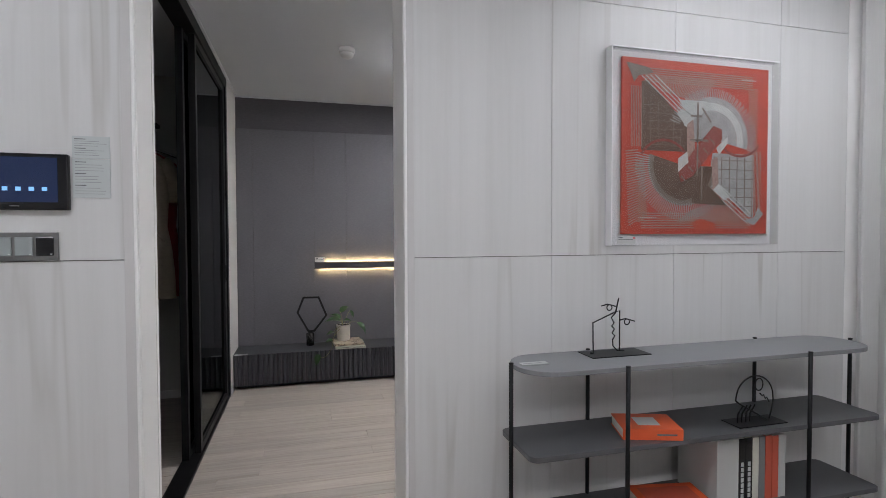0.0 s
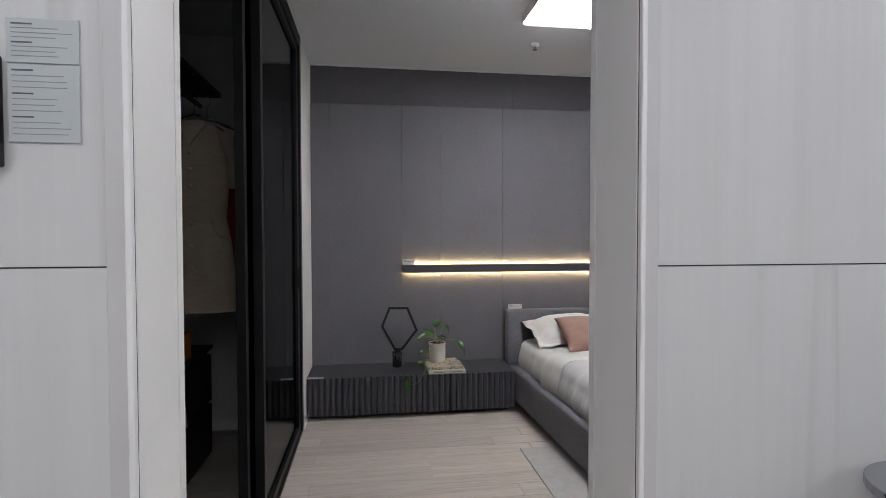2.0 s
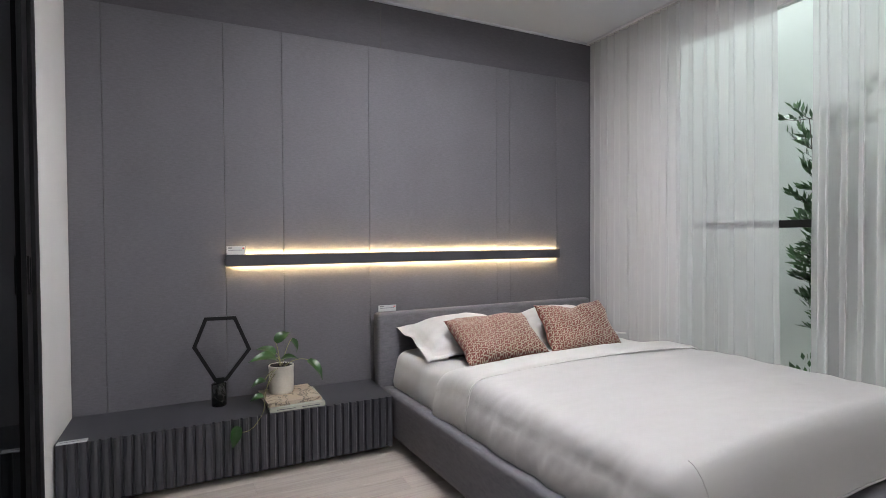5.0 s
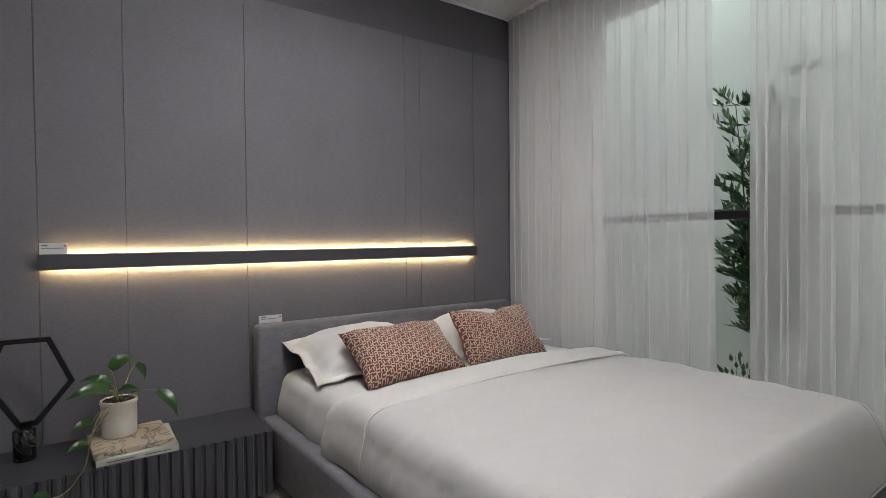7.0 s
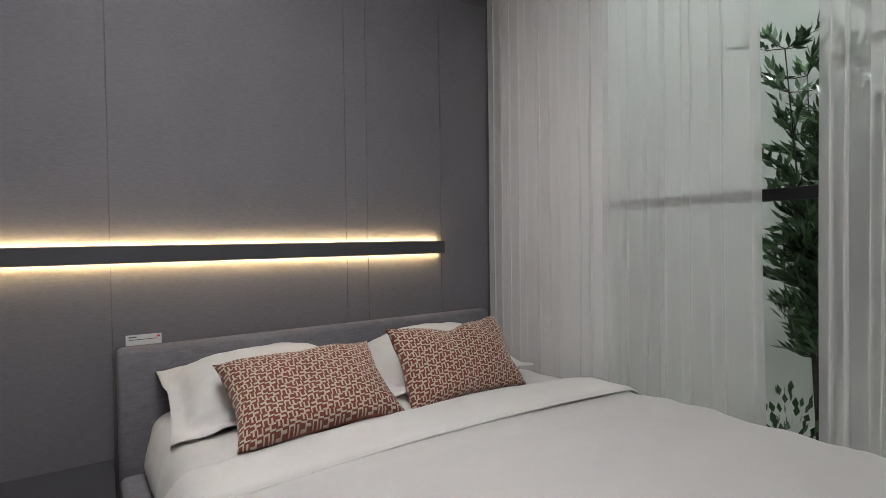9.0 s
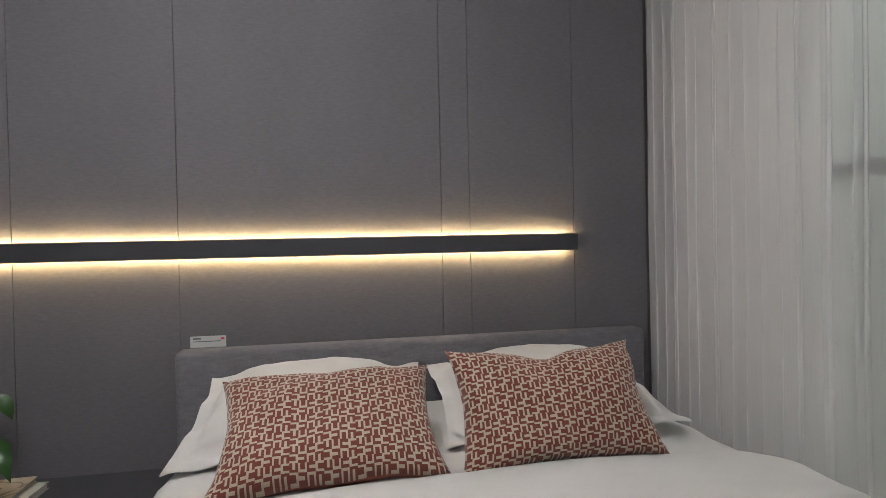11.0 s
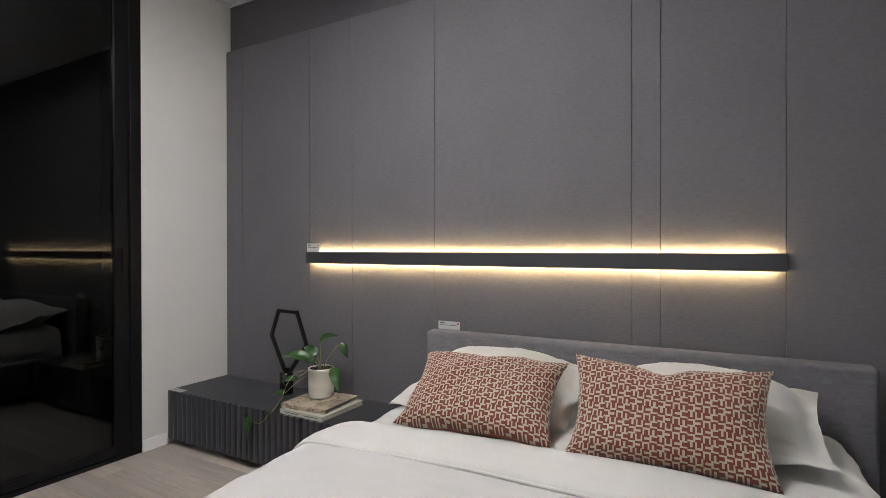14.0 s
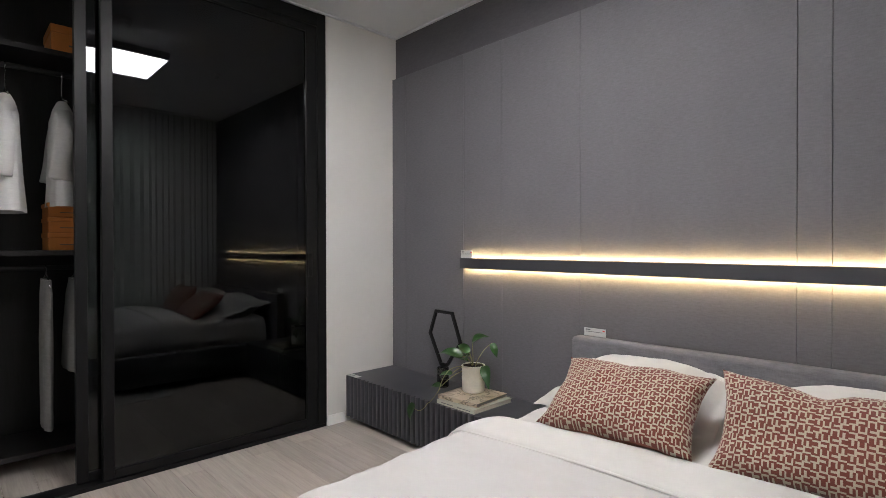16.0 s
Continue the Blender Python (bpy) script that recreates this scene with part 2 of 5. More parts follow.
M = {
    "panel": veined_panel(),
    "wall": plain("white_wallpaper", (0.66, 0.65, 0.63), 0.75, var=0.03, scale=4, grain=400, relief=0.12),
    "ceiling": plain("white_ceiling_paper", (0.665, 0.68, 0.71), 0.85, var=0.02, scale=2, grain=400, relief=0.1),
    "jamb": plain("white_film", (0.82, 0.81, 0.80), 0.45, var=0.03, scale=3, grain=300, relief=0.04),
    # recessed casing: its shade is put into the colour as a greyer film
    "casing": plain("white_film_shaded", (0.58, 0.565, 0.56), 0.45, var=0.03, scale=3, grain=300, relief=0.04),
    "gap": plain("shadow_gap", (0.10, 0.095, 0.09), 0.8),
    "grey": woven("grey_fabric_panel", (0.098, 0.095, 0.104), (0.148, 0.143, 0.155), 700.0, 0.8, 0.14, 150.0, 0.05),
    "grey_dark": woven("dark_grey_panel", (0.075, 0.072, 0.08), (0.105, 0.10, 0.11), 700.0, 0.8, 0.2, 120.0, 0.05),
    "unit": plain("grey_lacquer", (0.045, 0.046, 0.053), 0.42, var=0.06, scale=5, grain=600, relief=0.05),
    "kick": plain("black_plinth", (0.02, 0.02, 0.02), 0.6),
    "floor": wood_floor(),
    "slab": plain("floor_joint", (0.3, 0.26, 0.225), 0.7),
    "black": plain("black_aluminium", (0.008, 0.008, 0.0085), 0.42, var=0.15, relief=0.03, spec=0.22),
    "closet": plain("black_oak", (0.017, 0.016, 0.016), 0.55, spec=0.25, var=0.3, scale=18, grain=160, relief=0.2, stretch=(1, 1, 0.08)),
    "smoked": tinted_glass(),
    "pane": clear_sheet("window_glass", (0.95, 0.975, 0.96), 0.01, 1.14),
    "acrylic": clear_sheet("clear_acrylic", (0.95, 0.95, 0.95), 0.03, 1.2),
    # white acrylic back; also paints the light on the frame's clear edges
    "white_acrylic": plain("white_acrylic_lit_edge", (0.78, 0.78, 0.79), 0.3, var=0.02),
    "sheer": sheer_cloth("white_voile", 0.57, (0.93, 0.93, 0.92)),
    "drape": sheer_cloth("white_drape", 0.14),
    "linen": plain("white_cotton", (0.54, 0.528, 0.505), 0.85, var=0.03, scale=8, grain=700, relief=0.12, sheen=0.2),
    "duvet": plain("pale_grey_sateen", (0.475, 0.463, 0.452), 0.62, var=0.03, scale=6, grain=700, relief=0.1, sheen=0.25),
    "bedcloth": woven("grey_upholstery", (0.10, 0.098, 0.108), (0.175, 0.17, 0.185), 620.0, 0.9, 0.4, 90.0, 0.05),
    "jacquard": patterned_cloth(),
    "rust": woven("rust_backing", (0.22, 0.05, 0.025), (0.32, 0.085, 0.04), 500.0, 0.85, 0.3, 80.0),
    "rug": woven("pale_grey_rug", (0.30, 0.29, 0.275), (0.40, 0.39, 0.37), 300.0, 0.95, 0.6, 60.0, 0.2),
    "pot": plain("white_glazed_clay", (0.66, 0.63, 0.56), 0.35, var=0.1, scale=14, grain=120, relief=0.08),
    "soil": plain("dark_soil", (0.03, 0.022, 0.016), 0.95, var=0.4, grain=90, relief=1.0),
    "leaf": leaf_mat("pothos_leaf", (0.008, 0.036, 0.005), (0.021, 0.078, 0.011)),
    "olive": leaf_mat("olive_leaf", (0.028, 0.07, 0.026), (0.085, 0.16, 0.065)),
    "stem": plain("pale_stem", (0.25, 0.24, 0.10), 0.6),
    "bark": plain("grey_bark", (0.06, 0.05, 0.04), 0.9, var=0.35, scale=40, relief=0.8),
    "marble": marble("black_marble", (0.008, 0.008, 0.008), (0.07, 0.066, 0.06), 4.0, 0.15, 90.0),
    "cover": marble("sand_marbled_cover", (0.44, 0.365, 0.27), (0.12, 0.10, 0.08), 5.0, 0.5, 40.0),
    "page": plain("paper_block", (0.62, 0.60, 0.54), 0.8, var=0.12, scale=30, grain=400, stretch=(1, 1, 30)),
    "sage": plain("pale_sage_board", (0.42, 0.43, 0.36), 0.6, var=0.05, scale=20),
    "card": plain("white_card", (0.50, 0.51, 0.50), 0.5, var=0.02),
    "plate": plain("greenish_plate", (0.50, 0.53, 0.53), 0.35, var=0.02),
    "pale_ink": plain("pale_grey_ink", (0.27, 0.28, 0.285), 0.6),
    "pale_silk": plain("pale_silver_silk", (0.50, 0.50, 0.49), 0.5, var=0.15, scale=30),
    "stitch": plain("dull_rose_stitch", (0.36, 0.24, 0.205), 0.6, var=0.2, scale=60),
    "wine": plain("dull_wine_silk", (0.27, 0.075, 0.06), 0.5, var=0.2, scale=60),
    "ink": plain("grey_ink", (0.12, 0.12, 0.13), 0.6),
    "red_ink": plain("red_ink", (0.6, 0.05, 0.05), 0.6),
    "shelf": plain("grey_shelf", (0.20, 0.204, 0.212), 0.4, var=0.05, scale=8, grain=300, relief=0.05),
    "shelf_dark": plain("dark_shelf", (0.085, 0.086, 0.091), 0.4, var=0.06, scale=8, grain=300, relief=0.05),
    "orange": plain("orange_board", (0.72, 0.11, 0.03), 0.5, var=0.05, scale=20),
    "brick_red": plain("rust_board", (0.52, 0.09, 0.05), 0.5, var=0.05, scale=20),
    "box": plain("orange_box_board", (0.50, 0.17, 0.03), 0.6, var=0.08, scale=20),
    "brown": plain("brown_silk", (0.14, 0.09, 0.065), 0.5, var=0.15, scale=30),
    "silver": plain("silver_silk", (0.36, 0.35, 0.345), 0.5, var=0.2, scale=30),
    "check": plain("taupe_silk", (0.22, 0.18, 0.155), 0.5, var=0.25, scale=40),
    "silk": plain("red_orange_silk", (0.50, 0.075, 0.045), 0.45, var=0.12, scale=25),
    "steel": plain("satin_grey_metal", (0.22, 0.22, 0.22), 0.35, 0.7, var=0.06),
    "key": plain("grey_glass_key", (0.30, 0.33, 0.33), 0.25, var=0.04),
    "screen_black": plain("black_gloss", (0.01, 0.01, 0.012), 0.08, relief=0),
    "khaki": woven("khaki_cotton", (0.34, 0.29, 0.22), (0.46, 0.395, 0.31), 500.0, 0.85, 0.3, 60.0),
    "maroon": woven("maroon_cotton", (0.2, 0.016, 0.016), (0.3, 0.03, 0.03), 500.0, 0.85, 0.3, 60.0),
    "white_cloth": woven("white_blouse_cloth", (0.62, 0.61, 0.60), (0.74, 0.73, 0.72), 500.0, 0.8, 0.3, 60.0),
    "grey_cloth": woven("grey_wool", (0.19, 0.185, 0.175), (0.29, 0.285, 0.27), 500.0, 0.9, 0.3, 60.0),
    "chrome": plain("chrome", (0.7, 0.7, 0.7), 0.15, 1.0, relief=0),
    "green_wall": plain("pale_green_wall", (0.605, 0.63, 0.61), 0.9, var=0.04, scale=2, grain=60, relief=0.05),
    "plastic": plain("white_plastic", (0.72, 0.72, 0.72), 0.4, var=0.02),
    "diffuser": glow("lit_diffuser", (1.0, 0.968, 0.945), PANEL_GLOW),
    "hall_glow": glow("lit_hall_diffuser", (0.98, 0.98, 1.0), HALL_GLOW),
    "strip": glow("warm_led", (1.0, 0.71, 0.33), BAR_GLOW),
    "screen": glow("lit_screen", (0.03, 0.11, 0.45), 0.11, 0.01),
    "icon": glow("lit_icon", (0.25, 0.55, 1.0), 1.0, 0.05),
}

# ---- builders ----
ORIGIN = {}


def thing(name, at, label, category, group="", kind=""):
    """An Empty at the base of a thing."""
    ob = new(name)
    ob.location = at
    ORIGIN[ob] = Vector(at)
    ob.empty_display_size = 0.05
    return tagged(ob, label, category, group, kind)


def part(name, bm, material, parent=None, label="", smooth=False, category="", kind="", group=""):
    """Links a bmesh, given in world places, as one mesh object under a thing or a part."""
    origin = ORIGIN.get(parent, Vector((0, 0, 0)))
    if parent is None:
        lo = [min(v.co[i] for v in bm.verts) for i in range(3)]
        hi = [max(v.co[i] for v in bm.verts) for i in range(3)]
        origin = Vector(((lo[0] + hi[0]) / 2, (lo[1] + hi[1]) / 2, lo[2]))
    bmesh.ops.translate(bm, verts=bm.verts, vec=-origin)
    me = bpy.data.meshes.new(name)
    for f in bm.faces:
        f.smooth = smooth
    bm.to_mesh(me)
    bm.free()
    me.materials.append(M[material])
    ob = new(name, me)
    ORIGIN[ob] = origin
    if parent is None:
        ob.location = origin
    else:
        ob.parent = parent
    return tagged(ob, label, category, group, kind)


def box(x0, x1, y0, y1, z0, z1, bevel=0.0, seg=2, bm=None):
    own = bmesh.new()
    bmesh.ops.create_cube(own, size=1)
    for v in own.verts:
        v.co = Vector(((x0 + x1) / 2 + v.co.x * (x1 - x0), (y0 + y1) / 2 + v.co.y * (y1 - y0), (z0 + z1) / 2 + v.co.z * (z1 - z0)))
    if bevel:
        bmesh.ops.bevel(own, geom=own.edges[:], offset=bevel, segments=seg, affect="EDGES", profile=0.5)
    if bm is None:
        return own
    me = bpy.data.meshes.new("tmp")
    own.to_mesh(me)
    own.free()
    bm.from_mesh(me)
    bpy.data.meshes.remove(me)
    return bm


def moved(bm, m):
    bmesh.ops.transform(bm, matrix=m, verts=bm.verts)
    return bm


def tube(points, r, closed=False, n=8, bm=None, taper=1.0):
    """A round bar along a line of places."""
    bm = bm or bmesh.new()
    pts = [Vector(p) for p in points]
    rings = []
    for i, p in enumerate(pts):
        a = pts[i - 1] if (i or closed) else pts[i]
        b = pts[(i + 1) % len(pts)] if (closed or i < len(pts) - 1) else pts[i]
        d = (b - a).normalized()
        side = d.cross(Vector((0.3, 0.2, 1))).normalized() if abs(d.z) < 0.95 else d.cross(Vector((0, 1, 0))).normalized()
        up = side.cross(d)
        rr = r * (1 + (taper - 1) * i / max(1, len(pts) - 1))
        rings.append([bm.verts.new(p + (side * math.cos(k * 2 * math.pi / n) + up * math.sin(k * 2 * math.pi / n)) * rr) for k in range(n)])
    for i in range(len(rings) - (0 if closed else 1)):
        a, b = rings[i], rings[(i + 1) % len(rings)]
        for k in range(n):
            bm.faces.new((a[k], a[(k + 1) % n], b[(k + 1) % n], b[k]))
    if not closed:
        bm.faces.new(rings[0][::-1])
        bm.faces.new(rings[-1])
    return bm


def lathe(profile, x, y, n=32, bm=None):
    """A turned shape: profile of (radius, z)."""
    bm = bm or bmesh.new()
    rings = [[bm.verts.new((x + r * math.cos(k * 2 * math.pi / n), y + r * math.sin(k * 2 * math.pi / n), z)) for k in range(n)] for r, z in profile]
    for a, b in zip(rings, rings[1:]):
        for k in range(n):
            bm.faces.new((a[k], a[(k + 1) % n], b[(k + 1) % n], b[k]))
    bm.faces.new(rings[0][::-1])
    bm.faces.new(rings[-1])
    return bm


def prism(outline, z0, z1, bevel=0.0):
    """A plate of a given outline in x and y."""
    bm = bmesh.new()
    f = bm.faces.new([bm.verts.new((x, y, z0)) for x, y in outline])
    top = bmesh.ops.extrude_face_region(bm, geom=[f])
    bmesh.ops.translate(bm, verts=[v for v in top["geom"] if isinstance(v, bmesh.types.BMVert)], vec=(0, 0, z1 - z0))
    bmesh.ops.recalc_face_normals(bm, faces=bm.faces)
    if bevel:
        rim = [e for e in bm.edges if abs(e.verts[0].co.z - e.verts[1].co.z) < 1e-6]
        bmesh.ops.bevel(bm, geom=rim, offset=bevel, segments=2, affect="EDGES", profile=0.5)
    return bm


def grid(nu, nv, place, uv=None):
    """A sheet of nu by nv faces; place(u, v) for u and v from 0 to 1."""
    bm = bmesh.new()
    vs = [[bm.verts.new(place(i / nu, j / nv)) for j in range(nv + 1)] for i in range(nu + 1)]
    layer = bm.loops.layers.uv.new("uv") if uv else None
    for i in range(nu):
        for j in range(nv):
            f = bm.faces.new((vs[i][j], vs[i + 1][j], vs[i + 1][j + 1], vs[i][j + 1]))
            if uv:
                for lp, (a, b) in zip(f.loops, ((i, j), (i + 1, j), (i + 1, j + 1), (i, j + 1))):
                    lp[layer].uv = uv(a / nu, b / nv)
    return bm


def structure(name, bm, material, label, category):
    return part(name, bm, material, None, label, False, category, "structure")


def fold(x, y, z, s):
    return noise.noise(Vector((x * s, y * s, z * s)))

# ---- the large structure ----
X0, X1, YN, YP, YH, CEIL = -0.30, 2.66, 5.0, 2.345, 2.142, 2.415
structure("floor", box(-1.7, 2.9, -1.3, 5.2, -0.12, -0.012), "slab", "screed floor under pale oak boards", "floor")
structure("ceiling", box(-1.2, 2.9, YP, 5.2, CEIL, 2.52), "ceiling", "white papered bedroom ceiling", "ceiling")
structure("ceiling_hall", box(-1.7, 2.9, -1.3, YP, 2.46, 2.56), "ceiling", "white papered hall ceiling", "ceiling")
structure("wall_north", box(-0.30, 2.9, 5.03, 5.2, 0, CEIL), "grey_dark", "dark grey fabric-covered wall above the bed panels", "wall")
structure("wall_west", box(-0.42, X0, 4.506, 5.2, 0, CEIL), "wall", "white papered wall beside the wardrobe", "wall")
structure("wall_closet_end", box(-1.2, -0.42, 4.58, 4.70, 0, CEIL), "wall", "pale end wall inside the closet", "wall")
structure("wall_closet_back", box(-1.2, -1.08, YP, 4.58, 0, CEIL), "closet", "black oak back panel of the closet", "wall")
# partition between hall and bedroom, with the opening
structure("wall_partition_east", box(0.642, 2.9, YH + 0.02, YP, 0, 2.46), "wall", "white wall between hall and bedroom", "wall")
structure("wall_partition_west", box(-1.7, -0.297, YH + 0.02, YP, 0, 2.46), "wall", "white wall between hall and closet", "wall")
structure("wall_partition_head", box(-0.297, 0.642, YH + 0.02, YP, 2.42, 2.46), "wall", "white strip above the doorway", "wall")
structure("wall_hall_south", box(-1.7, 2.9, -1.42, -1.3, 0, 2.46), "wall", "plain white hall wall", "wall")
structure("wall_hall_west", box(-1.82, -1.7, -1.42, YP, 0, 2.46), "wall", "plain white hall end wall", "wall")
structure("wall_hall_east", box(2.9, 3.02, -1.42, YP, 0, 2.46), "wall", "plain white hall end wall behind a curtain", "wall")
# window wall, with the opening behind the curtains
WY0, WY1, WZ0, WZ1, WX = 2.45, 4.47, 0.10, 2.27, 2.80
structure("wall_east_pier", box(WX, 2.95, WY1, 5.03, 0, CEIL), "wall", "white wall beside the window", "wall")
structure("wall_east_pier_south", box(WX, 2.95, YP, WY0, 0, CEIL), "wall", "white wall beside the window", "wall")
structure("wall_east_sill", box(WX, 2.95, WY0, WY1, 0, WZ0), "wall", "white wall under the window", "wall")
structure("wall_east_head", box(WX, 2.95, WY0, WY1, WZ1, CEIL), "wall", "white wall above the window", "wall")
# lit niche outside the window; unseen shell and lamp added to wash the backdrop
structure("backdrop", box(3.75, 3.85, 1.6, 6.2, -0.2, 4.9), "green_wall", "pale green wall outside the window", "wall")
structure("niche_floor", box(2.95, 3.75, 1.6, 6.2, -0.2, -0.05), "slab", "planted ledge outside the window", "ground")
structure("niche_ceiling", box(2.95, 3.75, 1.6, 6.2, 4.8, 4.9), "wall", "unseen white soffit added above the niche lamp", "ceiling")
structure("niche_inner_wall", box(2.9, 2.95, 1.6, 6.2, 2.52, 4.8), "wall", "unseen white wall added to close the niche above the window", "wall")
structure("niche_end_north", box(2.95, 3.75, 6.1, 6.2, -0.05, 4.8), "green_wall", "unseen pale green end wall added to close the niche", "wall")
structure("niche_end_south", box(2.95, 3.75, 1.6, 1.7, -0.05, 4.8), "green_wall", "unseen pale green end wall added to close the niche", "wall")
# no lamp is seen here; set high to even out the backdrop
lamp = new("niche_lamp", bpy.data.lights.new("niche_lamp", "AREA"))
lamp.data.shape, lamp.data.size, lamp.data.size_y, lamp.data.energy, lamp.data.color = "RECTANGLE", 0.7, 3.4, NICHE_WATTS, (0.97, 1.0, 0.985)
lamp.matrix_world = look((3.3, 4.1, 4.78), (3.42, 4.1, 0))

# hall cladding: veined panels with thin joints
SEAMS = [0.642, 1.191, 1.757, 2.306, 2.70]
clad = thing("wall_hall_cladding", (1.8, YH, 0), "pale grey veined wall panels with thin dark joints", "wall panel", "", "structure")
part("edge_panel", box(2.7006, 2.9, YH, YH + 0.0115, 0, 2.46, 0.0006, 1), "jamb", clad, "plain white edge panel")
part("joint_backing", box(0.642, 2.7, YH + 0.012, YH + 0.018, 0, 2.46), "gap", clad)
clad_w = thing("wall_hall_cladding_west", (-0.9, YH, 0), "pale grey veined wall panels with thin dark joints", "wall panel", "", "structure")
part("joint_backing", box(-1.7, -0.297, YH + 0.012, YH + 0.018, 0, 2.46), "gap", clad_w)
for xs, owner in ((SEAMS, clad), ([-1.7, -1.38, -0.83, -0.297], clad_w)):
    for a, b in zip(xs, xs[1:]):
        joint = 1.147 if owner is clad else 1.1545
        for z0, z1 in ((0.0, joint - 0.0013), (joint + 0.0013, 2.1515), (2.1535, 2.46)):
            part("panel", box(a + 0.0006, b - 0.0006, YH, YH + 0.012, z0, z1, 0.0006, 1), "panel", owner)

# doorway lining
door = thing("doorway_1", (0.22, 2.23, 0), "open doorway lined with white film casing", "doorway", "", "structure")
for side, xa, xb, xc in ((1, 0.604, 0.634, 0.642), (-1, -0.256, -0.286, -0.297)):
    lo, hi = sorted((xa, xb))
    part("jamb", box(lo, hi, YH + 0.0065, YP + 0.004, 0, 2.42, 0.002), "jamb", door)
    lo, hi = sorted((xa, xa + side * 0.011))
    part("bead", box(lo, hi, YH - 0.012, YH + 0.002, 0, 2.42, 0.003), "jamb", door)
    lo, hi = sorted((xa + side * 0.002, xa + side * 0.02))
    part("groove", box(lo, hi, YH + 0.0022, YH + 0.0063, 0, 2.42), "gap", door)
    lo, hi = sorted((xa + side * 0.0115, xc))
    part("casing", box(lo, hi, YH - 0.005, YH + 0.002, 0, 2.42, 0.001), "casing", door)
    lo, hi = sorted((xa - side * 0.0015, xa - side * 0.0001))
    part("stop", box(lo, hi, YP - 0.024, YP + 0.005, 0, 2.394, 0.0006), "jamb", door)
part("head", box(-0.256, 0.604, YH - 0.006, YP + 0.004, 2.395, 2.42, 0.002), "jamb", door)

# grey panels behind the bed
bedwall = thing("wall_bed_panels", (1.17, YN, 0), "grey-violet fabric wall panels with thin dark seams", "wall panel", "", "structure")
part("backing", box(X0, 2.676, 5.012, 5.03, 0, 2.13), "gap", bedwall)
PX = [-0.30, -0.165, 0.341, 0.621, 1.088, 1.925, 2.023, 2.399, 2.676]
for a, b in zip(PX, PX[1:]):
    part("panel", box(a + 0.0009, b - 0.0009, YN, 5.012, 0, 2.137, 0.0008, 1), "grey", bedwall)
part("seam_strip", box(1.171, 1.173, 5.027, 5.0305, 2.137, CEIL), "gap", bedwall)

# cornice and baseboards
for nm, bb in (("trim_north", box(X0, 2.69, 5.015, 5.03, 2.405, CEIL)), ("trim_west", box(X0, X0 + 0.014, 4.506, 5.015, 2.405, CEIL)),
               ("trim_wardrobe", box(X0, X0 + 0.014, YP, 4.506, 2.406, CEIL))):
    structure(nm, bb, "ceiling", "thin white ceiling trim", "trim")
structure("baseboard", box(X0, X0 + 0.008, 4.506, 4.63, 0, 0.06, 0.002), "jamb", "low white baseboard", "baseboard")
structure("baseboard_closet", box(-1.08, -0.42, 4.572, 4.58, 0, 0.06, 0.002), "jamb", "low white baseboard in the closet", "baseboard")

# window frame
win = thing("window_1", (2.87, 3.46, WZ0), "dark-framed window behind sheer curtains", "window", "", "structure")
for y0, y1, z0, z1 in ((WY0, WY1, WZ0, WZ0 + 0.05), (WY0, WY1, WZ1 - 0.05, WZ1), (WY0, WY0 + 0.05, WZ0 + 0.05, WZ1 - 0.05), (WY1 - 0.05, WY1, WZ0 + 0.05, WZ1 - 0.05),
                       (WY0 + 0.05, WY1 - 0.05, 1.108, 1.146)):
    part("frame", box(2.85, 2.90, y0, y1, z0, z1, 0.003), "jamb" if y1 - y0 < 0.1 or z1 > 2 else "black", win)
for z0, z1 in ((WZ0 + 0.05, 1.108), (1.146, WZ1 - 0.05)):
    pn = part("pane", box(2.872, 2.878, WY0 + 0.05, WY1 - 0.05, z0, z1), "pane", win)
    pn.visible_shadow = False

# ---- ceiling fittings ----
light = thing("ceiling_light", (1.22, 3.77, CEIL), "square white flush ceiling light, switched on", "ceiling light")
LX0, LX1, LY0, LY1 = 0.946, 1.498, 3.485, 4.04
for a in (box(LX0, LX1, LY0, LY0 + 0.012, 2.365, CEIL, 0.002), box(LX0, LX1, LY1 - 0.012, LY1, 2.365, CEIL, 0.002),
          box(LX0, LX0 + 0.012, LY0 + 0.012, LY1 - 0.012, 2.365, CEIL, 0.002), box(LX1 - 0.012, LX1, LY0 + 0.012, LY1 - 0.012, 2.365, CEIL, 0.002)):
    part("frame", a, "plastic", light)
part("diffuser", box(LX0 + 0.012, LX1 - 0.012, LY0 + 0.012, LY1 - 0.012, 2.356, CEIL - 0.001), "diffuser", light, "lit white diffuser")
det = thing("smoke_detector", (0.53, 3.66, CEIL), "round white smoke detector on the ceiling", "smoke detector")
part("base", lathe([(0.05, CEIL), (0.05, 2.388), (0.046, 2.384)], 0.53, 3.66), "plastic", det, smooth=True)
part("dome", lathe([(0.043, 2.386), (0.04, 2.366), (0.028, 2.356), (0.01, 2.354)], 0.53, 3.66), "plastic", det, smooth=True)
spr = thing("sprinkler", (1.153, 4.44, CEIL), "small chrome sprinkler head on the ceiling", "sprinkler")
part("collar", lathe([(0.024, CEIL), (0.024, 2.396), (0.012, 2.392)], 1.153, 4.44, 20), "plastic", spr, smooth=True)
part("head", lathe([(0.007, 2.394), (0.007, 2.38), (0.014, 2.378), (0.014, 2.374)], 1.153, 4.44, 16), "chrome", spr, smooth=True)
